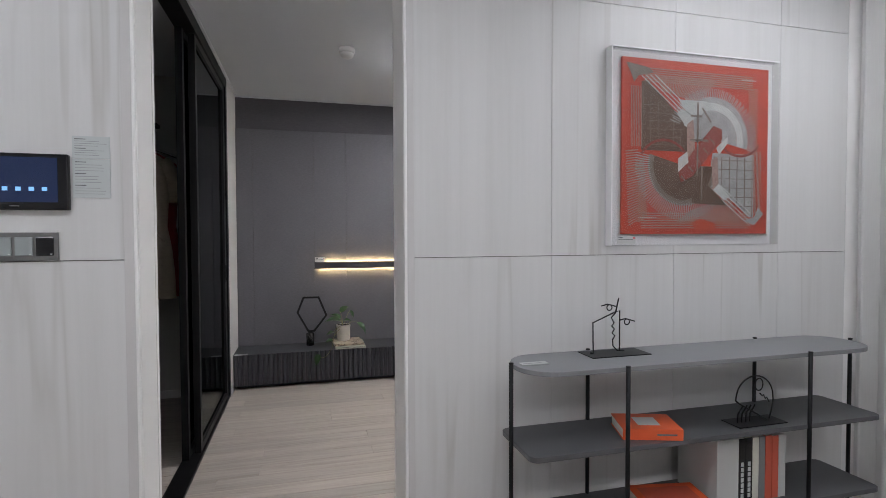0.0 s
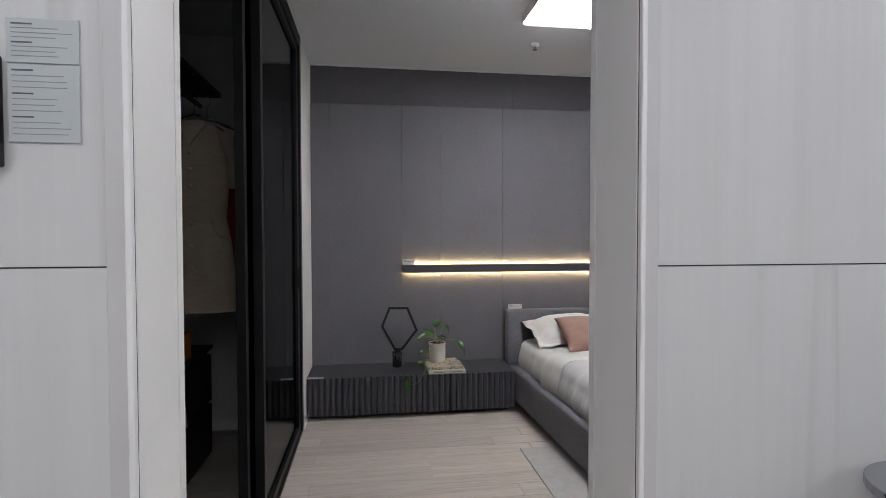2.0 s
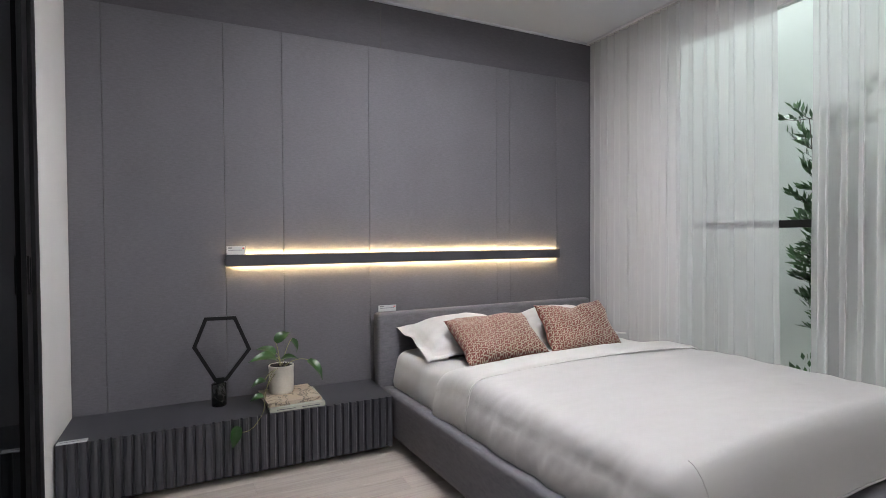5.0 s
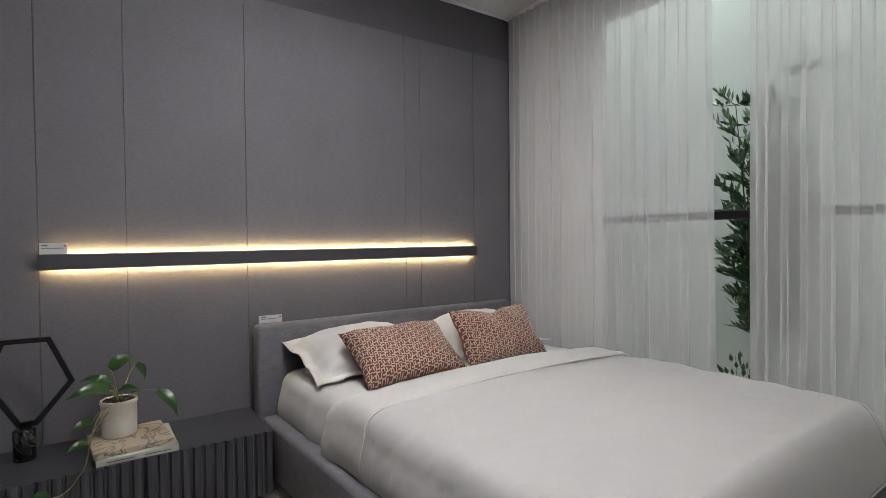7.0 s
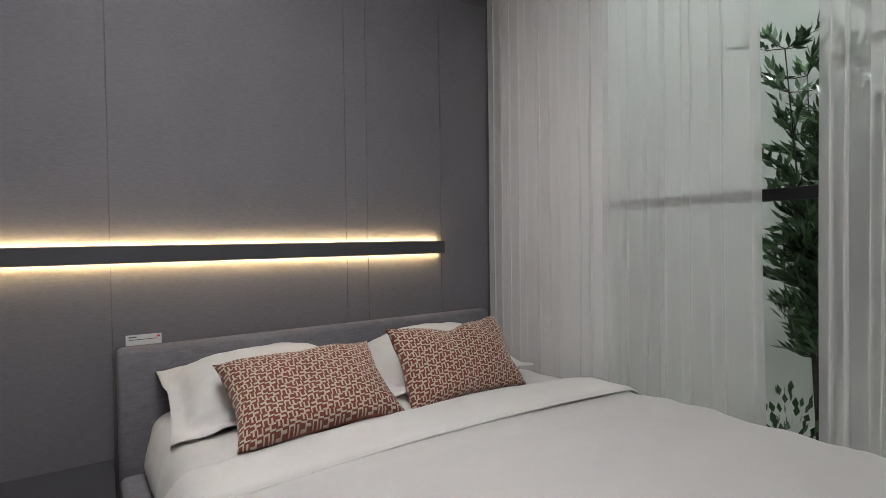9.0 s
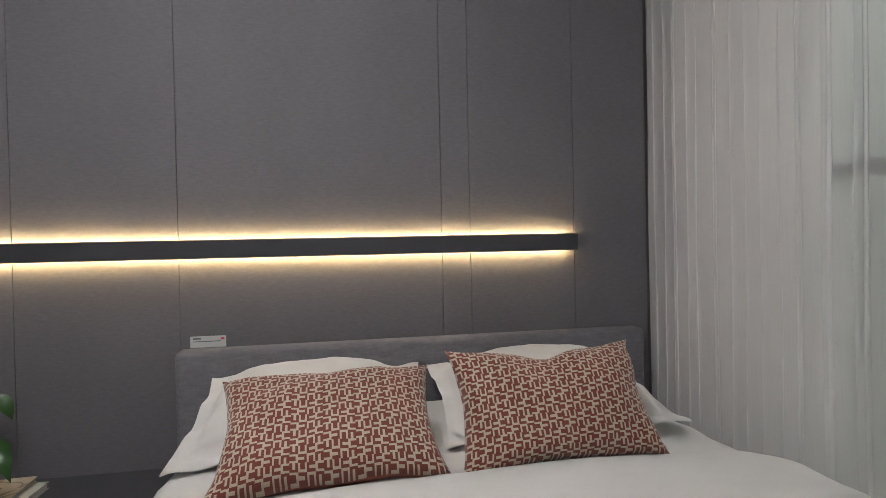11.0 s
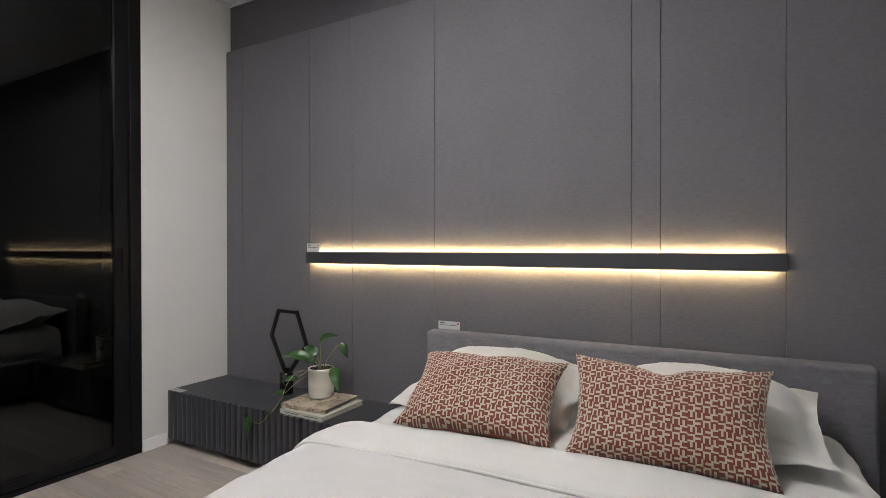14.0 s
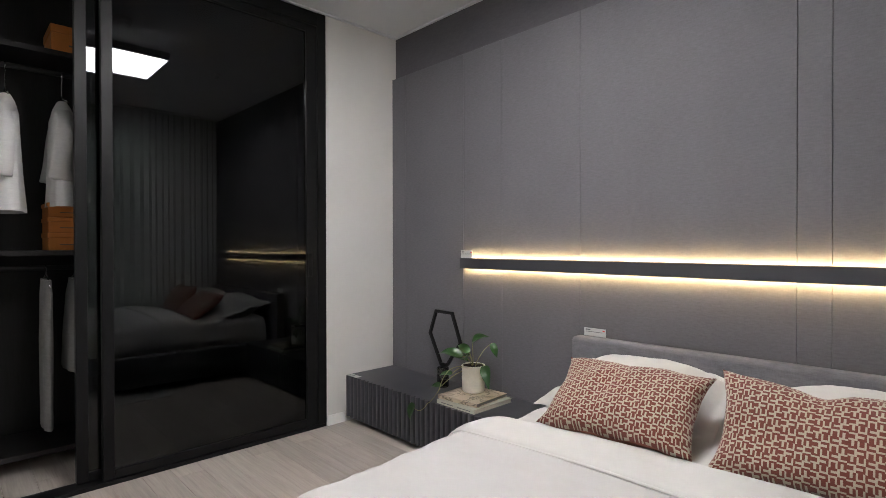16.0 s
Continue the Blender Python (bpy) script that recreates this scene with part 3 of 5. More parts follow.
# unseen panels added to light the hall; the rear pair fills under the shelf
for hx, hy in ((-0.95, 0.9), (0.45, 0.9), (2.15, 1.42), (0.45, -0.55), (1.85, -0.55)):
    hl = thing("hall_ceiling_light", (hx, hy, 2.46), "unseen flat lit panel added to light the hall", "ceiling light", "hall ceiling lights")
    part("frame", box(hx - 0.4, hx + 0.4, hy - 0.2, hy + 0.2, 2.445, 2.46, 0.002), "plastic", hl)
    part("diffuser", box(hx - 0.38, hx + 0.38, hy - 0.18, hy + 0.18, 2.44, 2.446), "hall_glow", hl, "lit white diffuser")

# ---- wall bar light ----
bar = thing("wall_bar_light", (1.37, 4.97, 0.966), "long dark grey wall bar glowing warm above and below", "wall light")
BX0, BX1 = 0.339, 2.401
part("front_plate", box(BX0, BX1, 4.972, 4.979, 0.932, 0.991, 0.001), "unit", bar)
part("core", box(BX0 + 0.002, BX1 - 0.002, 4.979, 5.0, 0.952, 0.971), "unit", bar)
for x in (BX0, BX1 - 0.004):
    part("end_cap", box(x, x + 0.004, 4.9795, 4.999, 0.934, 0.989), "unit", bar)
part("light_strip", box(BX0 + 0.03, BX1 - 0.03, 4.9792, 4.9802, 0.976, 0.9885), "strip", bar, "warm lit strip")
part("light_strip", box(BX0 + 0.03, BX1 - 0.03, 4.9792, 4.9802, 0.9345, 0.947), "strip", bar, "warm lit strip")


def info_card(x, y, z, w, h, tilt, label):
    ob = thing("info_card", (x, y, z), label, "card", "small information cards")
    b = part("plate", box(x, x + w, y - 0.002, y, z, z + h, 0.0004, 1), "card", ob)
    part("heading", box(x + w * 0.08, x + w * 0.3, y - 0.0026, y - 0.0021, z + h * 0.72, z + h * 0.86), "ink", ob)
    part("text_line", box(x + w * 0.08, x + w * 0.86, y - 0.0026, y - 0.0021, z + h * 0.5, z + h * 0.57), "ink", ob)
    part("mark", box(x + w * 0.86, x + w * 0.96, y - 0.0026, y - 0.0021, z + h * 0.66, z + h * 0.84), "red_ink", ob)
    return ob


info_card(0.345, 4.978, 0.991, 0.085, 0.042, 0, "small white card standing on the wall bar")
info_card(1.125, 4.97, 0.657, 0.105, 0.035, 0, "small white card standing on the headboard")

# ---- low unit ----
unit = thing("low_unit", (0.42, 4.8, 0), "low dark grey wall unit with a ribbed front", "cabinet")
UX0, UX1, UY = X0 + 0.002, 1.085, 4.632
part("top", box(UX0 + 0.001, UX1 - 0.001, UY + 0.0295, YN - 0.001, 0.263, 0.279), "unit", unit)
part("body", box(UX0 + 0.01, UX1 - 0.004, UY + 0.03, YN - 0.001, 0.04, 0.263), "unit", unit)
part("plinth", box(UX0 + 0.02, UX1 - 0.03, UY + 0.08, YN - 0.001, 0.0, 0.04), "kick", unit)


def ribbed(x0, x1, n):
    """A front of rounded upright ribs, waved in plan."""
    pts = []
    for i in range(n):
        for k, d in ((0.08, 0.014), (0.22, 0.002), (0.5, 0.0), (0.78, 0.002), (0.92, 0.014)):
            pts.append((x0 + (x1 - x0) * (i + k) / n, UY + d))
    pts = [(x0, UY + 0.029)] + pts + [(x1, UY + 0.029)]
    return prism(pts, 0.034, 0.279)


part("ribbed_front", ribbed(UX0, 0.635, 25), "unit", unit, "ribbed grey drawer front", smooth=False)
part("ribbed_front", ribbed(0.639, UX1, 12), "unit", unit, "ribbed grey drawer front", smooth=False)
crd = thing("unit_card", (-0.23, 4.66, 0.279), "grey plastic card lying on the low unit", "card")
part("plate", box(-0.29, -0.19, 4.638, 4.676, 0.2795, 0.2815, 0.0005, 1), "card", crd)
part("text_line", box(-0.28, -0.22, 4.654, 4.658, 0.2815, 0.282), "ink", crd)

# ---- bed ----
HEAD, BED = pose(1.86, 4.95, 0, 0, 0, 1.0), pose(1.856, 4.95, 0, 0, 0, 2.3)


def bedpart(name, bm, material, parent, label="", smooth=False, m=BED):
    return part(name, moved(bm, m), material, parent, label, smooth)


bed = thing("bed", (1.86, 4.0, 0), "low upholstered grey bed with a plain headboard", "bed")
HW, FOOT = 0.763, -1.93
bedpart("headboard", box(-HW, HW, -0.035, 0.04, 0.03, 0.657, 0.018, 4), "bedcloth", bed, smooth=True, m=HEAD)
for s in (-1, 1):
    a, b = sorted((s * HW, s * (HW - 0.075)))
    bedpart("side_rail", box(a, b, FOOT, -0.065, 0.045, 0.272, 0.02, 4), "bedcloth", bed, smooth=True)
bedpart("foot_rail", box(-HW + 0.076, HW - 0.076, FOOT, FOOT + 0.07, 0.045, 0.272, 0.02, 4), "bedcloth", bed, smooth=True)
bedpart("slat_base", box(-HW + 0.076, HW - 0.076, FOOT + 0.071, -0.08, 0.12, 0.2), "kick", bed)
for x in (-HW + 0.16, HW - 0.16):
    for y in (FOOT + 0.2, -0.3):
        bedpart("leg", box(x - 0.03, x + 0.03, y - 0.03, y + 0.03, 0, 0.12, 0.004), "kick", bed)

MW, MTOP = 0.685, 0.458


def drape(w, top, low, y0, y1, u, v, crown=0.012, r=0.07, ruck=0.006, seed=0.0, sag=0.0):
    """A cloth over the mattress: u across, v along; rounds over both sides."""
    y = y0 + (y1 - y0) * v
    side = top - low - r
    arc = r * math.pi / 2
    half = w - r
    total = 2 * (half + arc + side)
    s = (u - 0.5) * total
    a = abs(s)
    sg = 1 if s > 0 else -1
    if a < half:
        x, z, nx, nz = a, top + crown * (1 - (a / half) ** 2), 0.0, 1.0
    elif a < half + arc:
        th = (a - half) / r
        x, z, nx, nz = half + r * math.sin(th), top - r + r * math.cos(th), math.sin(th), math.cos(th)
    else:
        d = a - half - arc
        x, z, nx, nz = w + 0.018 * math.sin(math.pi * min(1.0, d / side)), top - r - d, 1.0, 0.0
    k = fold(sg * 3 + seed, y, 0.2 * z, 9.0) * ruck * (0.25 + 1.6 * nx) + fold(x * sg + seed, y, z, 3.2) * ruck * 0.9 + fold(x * sg, y * 1.7 + seed, z * 2, 21.0) * ruck * 0.22 * (0.4 + nx)
    return Vector((sg * (x + nx * k), y, z + nz * k - sag * (v ** 6)))


mattress = thing("mattress", (1.86, 4.0, 0.2), "mattress under a white fitted sheet", "mattress")
bedpart("core", box(-MW + 0.015, MW - 0.015, FOOT + 0.09, -0.085, 0.2, MTOP - 0.015, 0.06, 4), "linen", mattress, smooth=True)
bedpart("fitted_sheet", grid(90, 60, lambda u, v: drape(MW, MTOP, 0.215, -0.08, -0.95, u, v, ruck=0.009)), "linen", mattress, "white cotton sheet", True)

duvet = thing("duvet", (1.86, 3.6, 0.22), "pale grey duvet smoothed flat over the bed", "duvet")


def duvet_place(u, v):
    p = drape(MW + 0.014, MTOP + 0.028, 0.232, -0.80, FOOT + 0.055, u, v, 0.022, 0.085, 0.011, 4.0)
    over = max(0.0, v - 0.93) / 0.07
    p.z -= 0.21 * over ** 2 * (1 if p.z > 0.3 else 0.25)
    p.y -= 0.02 * math.sin(over * math.pi / 2)
    return p


bedpart("cover", grid(110, 110, duvet_place), "duvet", duvet, smooth=True)
for sgn in (-1, 1):
    hem = [duvet_place(0.5 + sgn * 0.33, 0.93 + 0.07 * k / 8) + Vector((0, 0, 0.0015)) for k in range(9)]
    bedpart("corner_seam", tube(hem, 0.0022, n=6), "duvet", duvet, "stitched corner seam", True)
bedpart("hem", tube([duvet_place(k / 60, 1.0) + Vector((0, -0.002, 0)) for k in range(61)], 0.004, n=6), "duvet", duvet, "stitched foot hem", True)
turn = thing("folded_sheet", (1.86, 4.2, 0.45), "white top sheet folded back over the duvet", "sheet")


def turned(u, v):
    skew = 0.05 * (u - 0.5)
    p = drape(MW + 0.024, MTOP + 0.042, 0.235, -0.60, -0.90 - skew, u, v, 0.022, 0.085, 0.006, 7.0)
    lift = math.sin(min(1.0, v / 0.62) * math.pi / 2)
    p.z -= 0.046 * (1 - lift)
    if v > 0.96:
        p.z -= 0.011 * (v - 0.96) / 0.04
    return p


bedpart("cover", grid(110, 36, turned), "linen", turn, smooth=True)
bedpart("hem", tube([turned(0.02 + 0.96 * k / 80, 1.0) + Vector((0, -0.001, 0.002)) for k in range(81)], 0.0042, n=6), "linen", turn, "doubled sheet edge", True)


def pillow_mesh(w, h, thick, flange=0.0, pinch=0.07, chop=0.0, n=40, seed=0.0, sag=0.0):
    """A stuffed cushion, lying in x and y, with pulled-in sides and pointed corners."""
    def place(side):
        def at(u, v):
            a, b = u * 2 - 1, v * 2 - 1
            ca = max(0.0, (1 - abs(a) ** 2.6)) * max(0.0, (1 - abs(b) ** 2.6))
            t = thick * 0.5 * ca ** 0.5
            if flange:
                fa, fb = abs(a) * (w / 2 + flange) / (w / 2), abs(b) * (h / 2 + flange) / (h / 2)
                ca = max(0.0, 1 - min(1, fa) ** 2.6) * max(0.0, 1 - min(1, fb) ** 2.6)
                t = thick * 0.5 * ca ** 0.5 + 0.0015
            x = a * (w / 2 + flange) * (1 - pinch * (1 - b * b) * abs(a) ** 3)
            y = b * (h / 2 + flange) * (1 - pinch * (1 - a * a) * abs(b) ** 3)
            if chop and b > 0:
                y -= chop * b ** 2 * (0.55 * math.exp(-(a / 0.2) ** 2) + 0.45 * (1 - abs(a)))
                t *= 1 - 0.35 * b * math.exp(-(a / 0.3) ** 2)
            k = fold(x + seed, y, side, 11.0) * 0.010 + fold(x, y + seed, side, 28.0) * 0.003
            edge = fold(x * 1.3 + seed, y * 1.3, 0.0, 9.0) * 0.018 * (max(abs(a), abs(b)) ** 6)
            return Vector((x, y, side * (t + k * min(1, t / 0.03)) + edge - sag * a * a))
        return at
    bm = grid(n, n, place(1), lambda u, v: (u * w, v * h))
    me = bpy.data.meshes.new("tmp")
    lower = grid(n, n, place(-1), lambda u, v: (u * w, v * h))
    bmesh.ops.reverse_faces(lower, faces=lower.faces)
    lower.to_mesh(me)
    lower.free()
    bm.from_mesh(me)
    bpy.data.meshes.remove(me)
    bmesh.ops.remove_doubles(bm, verts=bm.verts, dist=0.0004)
    return bm


def axes(centre, across, up):
    """A pose from a centre, the way across and the way up."""
    a = Vector(across).normalized()
    u = Vector(up)
    u = (u - a * u.dot(a)).normalized()
    n = a.cross(u)
    m = Matrix((a, u, n)).transposed().to_4x4()
    m.translation = centre
    return m


def pillow(name, label, m, w, h, thick, material, group, **kw):
    bm = moved(pillow_mesh(w, h, thick, **kw), m)
    front = Vector((m[0][2], m[1][2], m[2][2]))
    bm.normal_update()
    if name == "cushion":
        for f in bm.faces:
            f.material_index = 1 if f.normal.dot(front) < -0.02 else 0
    ob = part(name, bm, material, None, label, True, "pillow" if name == "pillow" else "cushion", "", group)
    if name == "cushion":
        ob.data.materials.append(M["rust"])
    return ob


pillow("pillow", "white cotton pillow with a flat border, lying against the headboard", axes((1.515, 4.685, 0.536), (1, 0.0, 0.0), (0.0, 0.43, 0.11)), 0.53, 0.35, 0.20, "linen", "white pillows", flange=0.045, pinch=0.06, seed=1.0, sag=0.012)
pillow("pillow", "white cotton pillow with a flat border, lying against the headboard", axes((2.155, 4.665, 0.548), (1, -0.02, 0.01), (0.0, 0.43, 0.09)), 0.53, 0.35, 0.20, "linen", "white pillows", flange=0.045, pinch=0.06, seed=5.0, sag=0.012)
pillow("cushion", "rust and sand patterned cushion leaning on a white pillow", axes((1.575, 4.443, 0.564), (0.481, 0.02, 0.012), (-0.035, 0.232, 0.173)), 0.492, 0.298, 0.13, "jacquard", "patterned cushions", seed=2.0, pinch=0.10)
pillow("cushion", "rust and sand patterned cushion dented along its top", axes((2.097, 4.442, 0.581), (0.481, 0.017, 0.005), (-0.013, 0.160, 0.236)), 0.492, 0.293, 0.13, "jacquard", "patterned cushions", seed=8.0, pinch=0.10, chop=0.03)

rug = thing("rug", (1.5, 3.2, 0), "thin pale grey rug half under the bed", "rug")
part("weave", box(0.942, 2.3, 2.55, 4.04, 0.0005, 0.008, 0.003), "rug", rug)

# ---- things on the low unit ----
sculpt = thing("hexagon_sculpture", (0.297, 4.880, 0.279), "black metal hexagon ring on a black marble block", "sculpture")
part("block", lathe([(0.030, 0.2792), (0.033, 0.282), (0.033, 0.383), (0.030, 0.386)], 0.297, 4.880, 32), "marble", sculpt, "veined black marble cylinder", True)
HEX = [(0.244, 0.694), (0.370, 0.692), (0.434, 0.535), (0.330, 0.402), (0.283, 0.402), (0.194, 0.566)]


def ring_bar(pts, yc, w, d):
    """A flat bar bent round a closed outline in x and z."""
    bm = bmesh.new()
    n = len(pts)
    c = Vector((sum(p[0] for p in pts) / n, sum(p[1] for p in pts) / n))
    prev = []
    for i in range(n):
        p, a, b = (Vector(pts[k % n]) for k in (i, i - 1, i + 1))
        da, db = (p - a).normalized(), (b - p).normalized()
        nrm = ((Vector((da.y, -da.x)) + Vector((db.y, -db.x))) / 2)
        nrm = nrm / nrm.length_squared
        if nrm.dot(p - c) < 0:
            nrm = -nrm
        o, q = p + nrm * w / 2, p - nrm * w / 2
        prev.append([bm.verts.new((v[0], yy, v[1])) for v, yy in ((o, yc - d / 2), (o, yc + d / 2), (q, yc + d / 2), (q, yc - d / 2))])
    for i in range(n):
        a, b = prev[i], prev[(i + 1) % n]
        for k in range(4):
            bm.faces.new((a[k], a[(k + 1) % 4], b[(k + 1) % 4], b[k]))
    bmesh.ops.recalc_face_normals(bm, faces=bm.faces)
    bmesh.ops.bevel(bm, geom=bm.edges[:], offset=0.002, segments=2, affect="EDGES", profile=0.5)
    return bm


part("ring", ring_bar(HEX, 4.880, 0.017, 0.014), "black", sculpt, "bent black metal ring")
part("neck", box(0.283, 0.320, 4.873, 4.887, 0.385, 0.412, 0.002), "black", sculpt)


def book(name, at, w, d, h, turn, cover, spine_text=0, label="", category="book", pages="page", group="", stand=False):
    """A closed book: two boards, a spine and a page block. Lying, or standing on its tail."""
    ob = thing(name, at, label, category, group)
    m = pose(at[0], at[1], at[2], 0, 0, turn)
    if stand:
        m = m @ Matrix(((0, 0, 1, 0), (1, 0, 0, 0), (0, 1, 0, w / 2), (0, 0, 0, 1)))
    b = 0.0022
    for z0 in (0.0006, h - b):
        part("board", moved(box(-d / 2, d / 2, -w / 2, w / 2, z0, z0 + b, 0.0006, 1), m), cover, ob)
    part("spine", moved(box(-d / 2, -d / 2 + b, -w / 2, w / 2, b + 0.0006, h - b, 0.0004, 1), m), cover, ob)
    part("page_block", moved(box(-d / 2 + b, d / 2 - 0.004, -w / 2 + 0.004, w / 2 - 0.004, b + 0.0006, h - b), m), pages, ob, "cream page edges")
    for k in range(spine_text):
        y0 = -w / 2 + w * (0.1 + 0.45 * k)
        part("spine_text", moved(box(-d / 2 - 0.0006, -d / 2 - 0.0001, y0, y0 + w * 0.33, h * 0.42, h * 0.58), m), "ink", ob)
    return ob


book("book", (0.622, 4.785, 0.279), 0.25, 0.275, 0.021, 90, "sage", 2, "pale hardback book lying on the low unit", group="books under the plant pot")
book("book", (0.605, 4.79, 0.3005), 0.245, 0.245, 0.019, 94, "cover", 0, "sand-coloured book with a marbled cover, under a pot", pages="steel", group="books under the plant pot")

PX0, PY0, PZ = 0.575, 4.828, 0.3198
pot = thing("potted_plant", (PX0, PY0, PZ), "trailing green plant in a chipped white pot", "plant")
part("pot", lathe([(r, PZ + h) for r, h in ((0.03, 0.0), (0.052, 0.001), (0.057, 0.008), (0.058, 0.06), (0.058, 0.117), (0.0605, 0.121), (0.061, 0.128), (0.0595, 0.134), (0.056, 0.135), (0.054, 0.128), (0.054, 0.10))], PX0, PY0, 40), "pot", pot, "white glazed pot", True)
soil = bmesh.new()
rings = [[soil.verts.new((PX0 + q * 0.0535 * math.cos(a), PY0 + q * 0.0535 * math.sin(a), PZ + 0.130 + 0.005 * fold(q * math.cos(a), q * math.sin(a), 0.0, 6.0))) for a in (2 * math.pi * i / 24 for i in range(24))] for q in (1.0, 0.66, 0.33, 0.02)]
for lo, hi in zip(rings, rings[1:]):
    for i in range(24):
        soil.faces.new((lo[i], lo[(i + 1) % 24], hi[(i + 1) % 24], hi[i]))
part("soil", soil, "soil", pot, "dark potting soil")


def leaf_mesh(base, tip, width, bend=0.25, normal=(0, 0, 1), n=10):
    """A heart-shaped leaf from its stalk to its tip, cupped and drooping."""
    b, e = Vector(base), Vector(tip)
    d = e - b
    ln = d.length
    side = d.cross(Vector(normal)).normalized()
    up = side.cross(d).normalized()
    bm = bmesh.new()
    rows = []
    for i in range(n + 1):
        f = i / n
        wv = width * 2.1 * (f + 0.05) ** 0.55 * max(0.0, 1 - f) ** 1.25
        wv = max(wv, 0.0008)
        c = b + d * f + up * (math.sin(f * math.pi) * ln * bend)
        rows.append([bm.verts.new(c + side * (s * wv / 2) + up * (abs(s) * wv * 0.16 + fold(f * 3, s, ln, 2.0) * 0.003)) for s in (-1, -0.5, 0, 0.5, 1)])
    for a, c in zip(rows, rows[1:]):
        for k in range(4):
            bm.faces.new((a[k], a[k + 1], c[k + 1], c[k]))
    return bm


def bez(a, b, c, n=8):
    a, b, c = Vector(a), Vector(b), Vector(c)
    return [a * (1 - t) ** 2 + b * 2 * t * (1 - t) + c * t * t for t in (i / n for i in range(n + 1))]


PC = Vector((PX0, PY0, PZ + 0.12))
LEAVES = [((0.545, 4.78, 0.497), (0.415, 4.735, 0.500), 0.080), ((0.55, 4.82, 0.512), (0.455, 4.84, 0.535), 0.066), ((0.565, 4.77, 0.488), (0.64, 4.72, 0.498), 0.060),
          ((0.552, 4.845, 0.562), (0.632, 4.885, 0.598), 0.072), ((0.638, 4.90, 0.562), (0.664, 4.91, 0.488), 0.050), ((0.695, 4.778, 0.475), (0.757, 4.742, 0.375), 0.066),
          ((0.49, 4.76, 0.405), (0.425, 4.73, 0.385), 0.046), ((0.475, 4.70, 0.350), (0.415, 4.68, 0.335), 0.046), ((0.53, 4.84, 0.49), (0.47, 4.88, 0.475), 0.055)]
for base, tip, wd in LEAVES:
    b0 = Vector(base)
    mid = PC * 0.45 + b0 * 0.55 + Vector((0, 0, 0.035))
    part("stem", tube(bez(PC + (b0 - PC) * 0.1, mid, base), 0.0017, n=6), "stem", pot, smooth=True)
    part("leaf", leaf_mesh(base, tip, wd, 0.16, (0.15, -0.5, 0.8)), "leaf", pot, "glossy green leaf", True)
part("stem", tube(bez((0.55, 4.77, 0.45), (0.50, 4.70, 0.46), (0.48, 4.68, 0.34)) + bez((0.48, 4.68, 0.34), (0.47, 4.64, 0.283), (0.45, 4.625, 0.272), 5)[1:] + bez((0.45, 4.625, 0.272), (0.41, 4.615, 0.205), (0.355, 4.617, 0.232), 6)[1:], 0.0016, n=6), "stem", pot, "trailing stem", True)
part("leaf", leaf_mesh((0.357, 4.616, 0.255), (0.335, 4.61, 0.16), 0.062, 0.1, (0, -1, 0)), "leaf", pot, "glossy green leaf", True)
for k in range(14):
    a = k * 2.4
    part("sprig", tube([PC + Vector((0.03 * math.cos(a), 0.03 * math.sin(a), -0.004)), PC + Vector((0.036 * math.cos(a), 0.036 * math.sin(a), 0.016 + 0.006 * math.sin(k)))], 0.0015, n=5), "soil", pot)

# ---- wardrobe ----
wd = thing("wardrobe_doors", (-0.34, 3.4, 0), "black-framed sliding doors of smoked glass, pushed open", "sliding door")
part("post", box(-0.395, -0.298, 4.452, 4.505, 0.02, 2.405, 0.002), "black", wd)
part("top_track", box(-0.395, -0.300, YP, 4.4515, 2.33, 2.405, 0.002), "black", wd)
part("floor_track", box(-0.395, -0.300, YP, 4.505, 0.0, 0.018, 0.002), "black", wd)


def sliding(x0, x1, y0, y1, handle):
    d = part("door", box(x0, x1, y0, y0 + 0.045, 0.022, 2.328, 0.002), "black", wd)
    part("stile", box(x0, x1, y1 - 0.065, y1, 0.022, 2.328, 0.002), "black", d)
    part("rail", box(x0, x1, y0 + 0.0455, y1 - 0.0655, 0.022, 0.062, 0.002), "black", d)
    part("rail", box(x0, x1, y0 + 0.0455, y1 - 0.0655, 2.288, 2.328, 0.002), "black", d)
    part("pane", box((x0 + x1) / 2 - 0.003, (x0 + x1) / 2 + 0.003, y0 + 0.0455, y1 - 0.0655, 0.0625, 2.2875), "smoked", d, "smoked glass pane")
    if handle:
        for y in (y1 - 0.058, y1 - 0.034):
            part("handle", box(x1, x1 + 0.006, y, y + 0.006, 0.885, 1.015, 0.001), "black", d)
        for z in (0.885, 1.009):
            part("handle", box(x1, x1 + 0.006, y1 - 0.052, y1 - 0.034, z, z + 0.006, 0.001), "black", d)


sliding(-0.345, -0.310, 3.39, 4.451, True)
sliding(-0.390, -0.355, 3.30, 4.42, False)

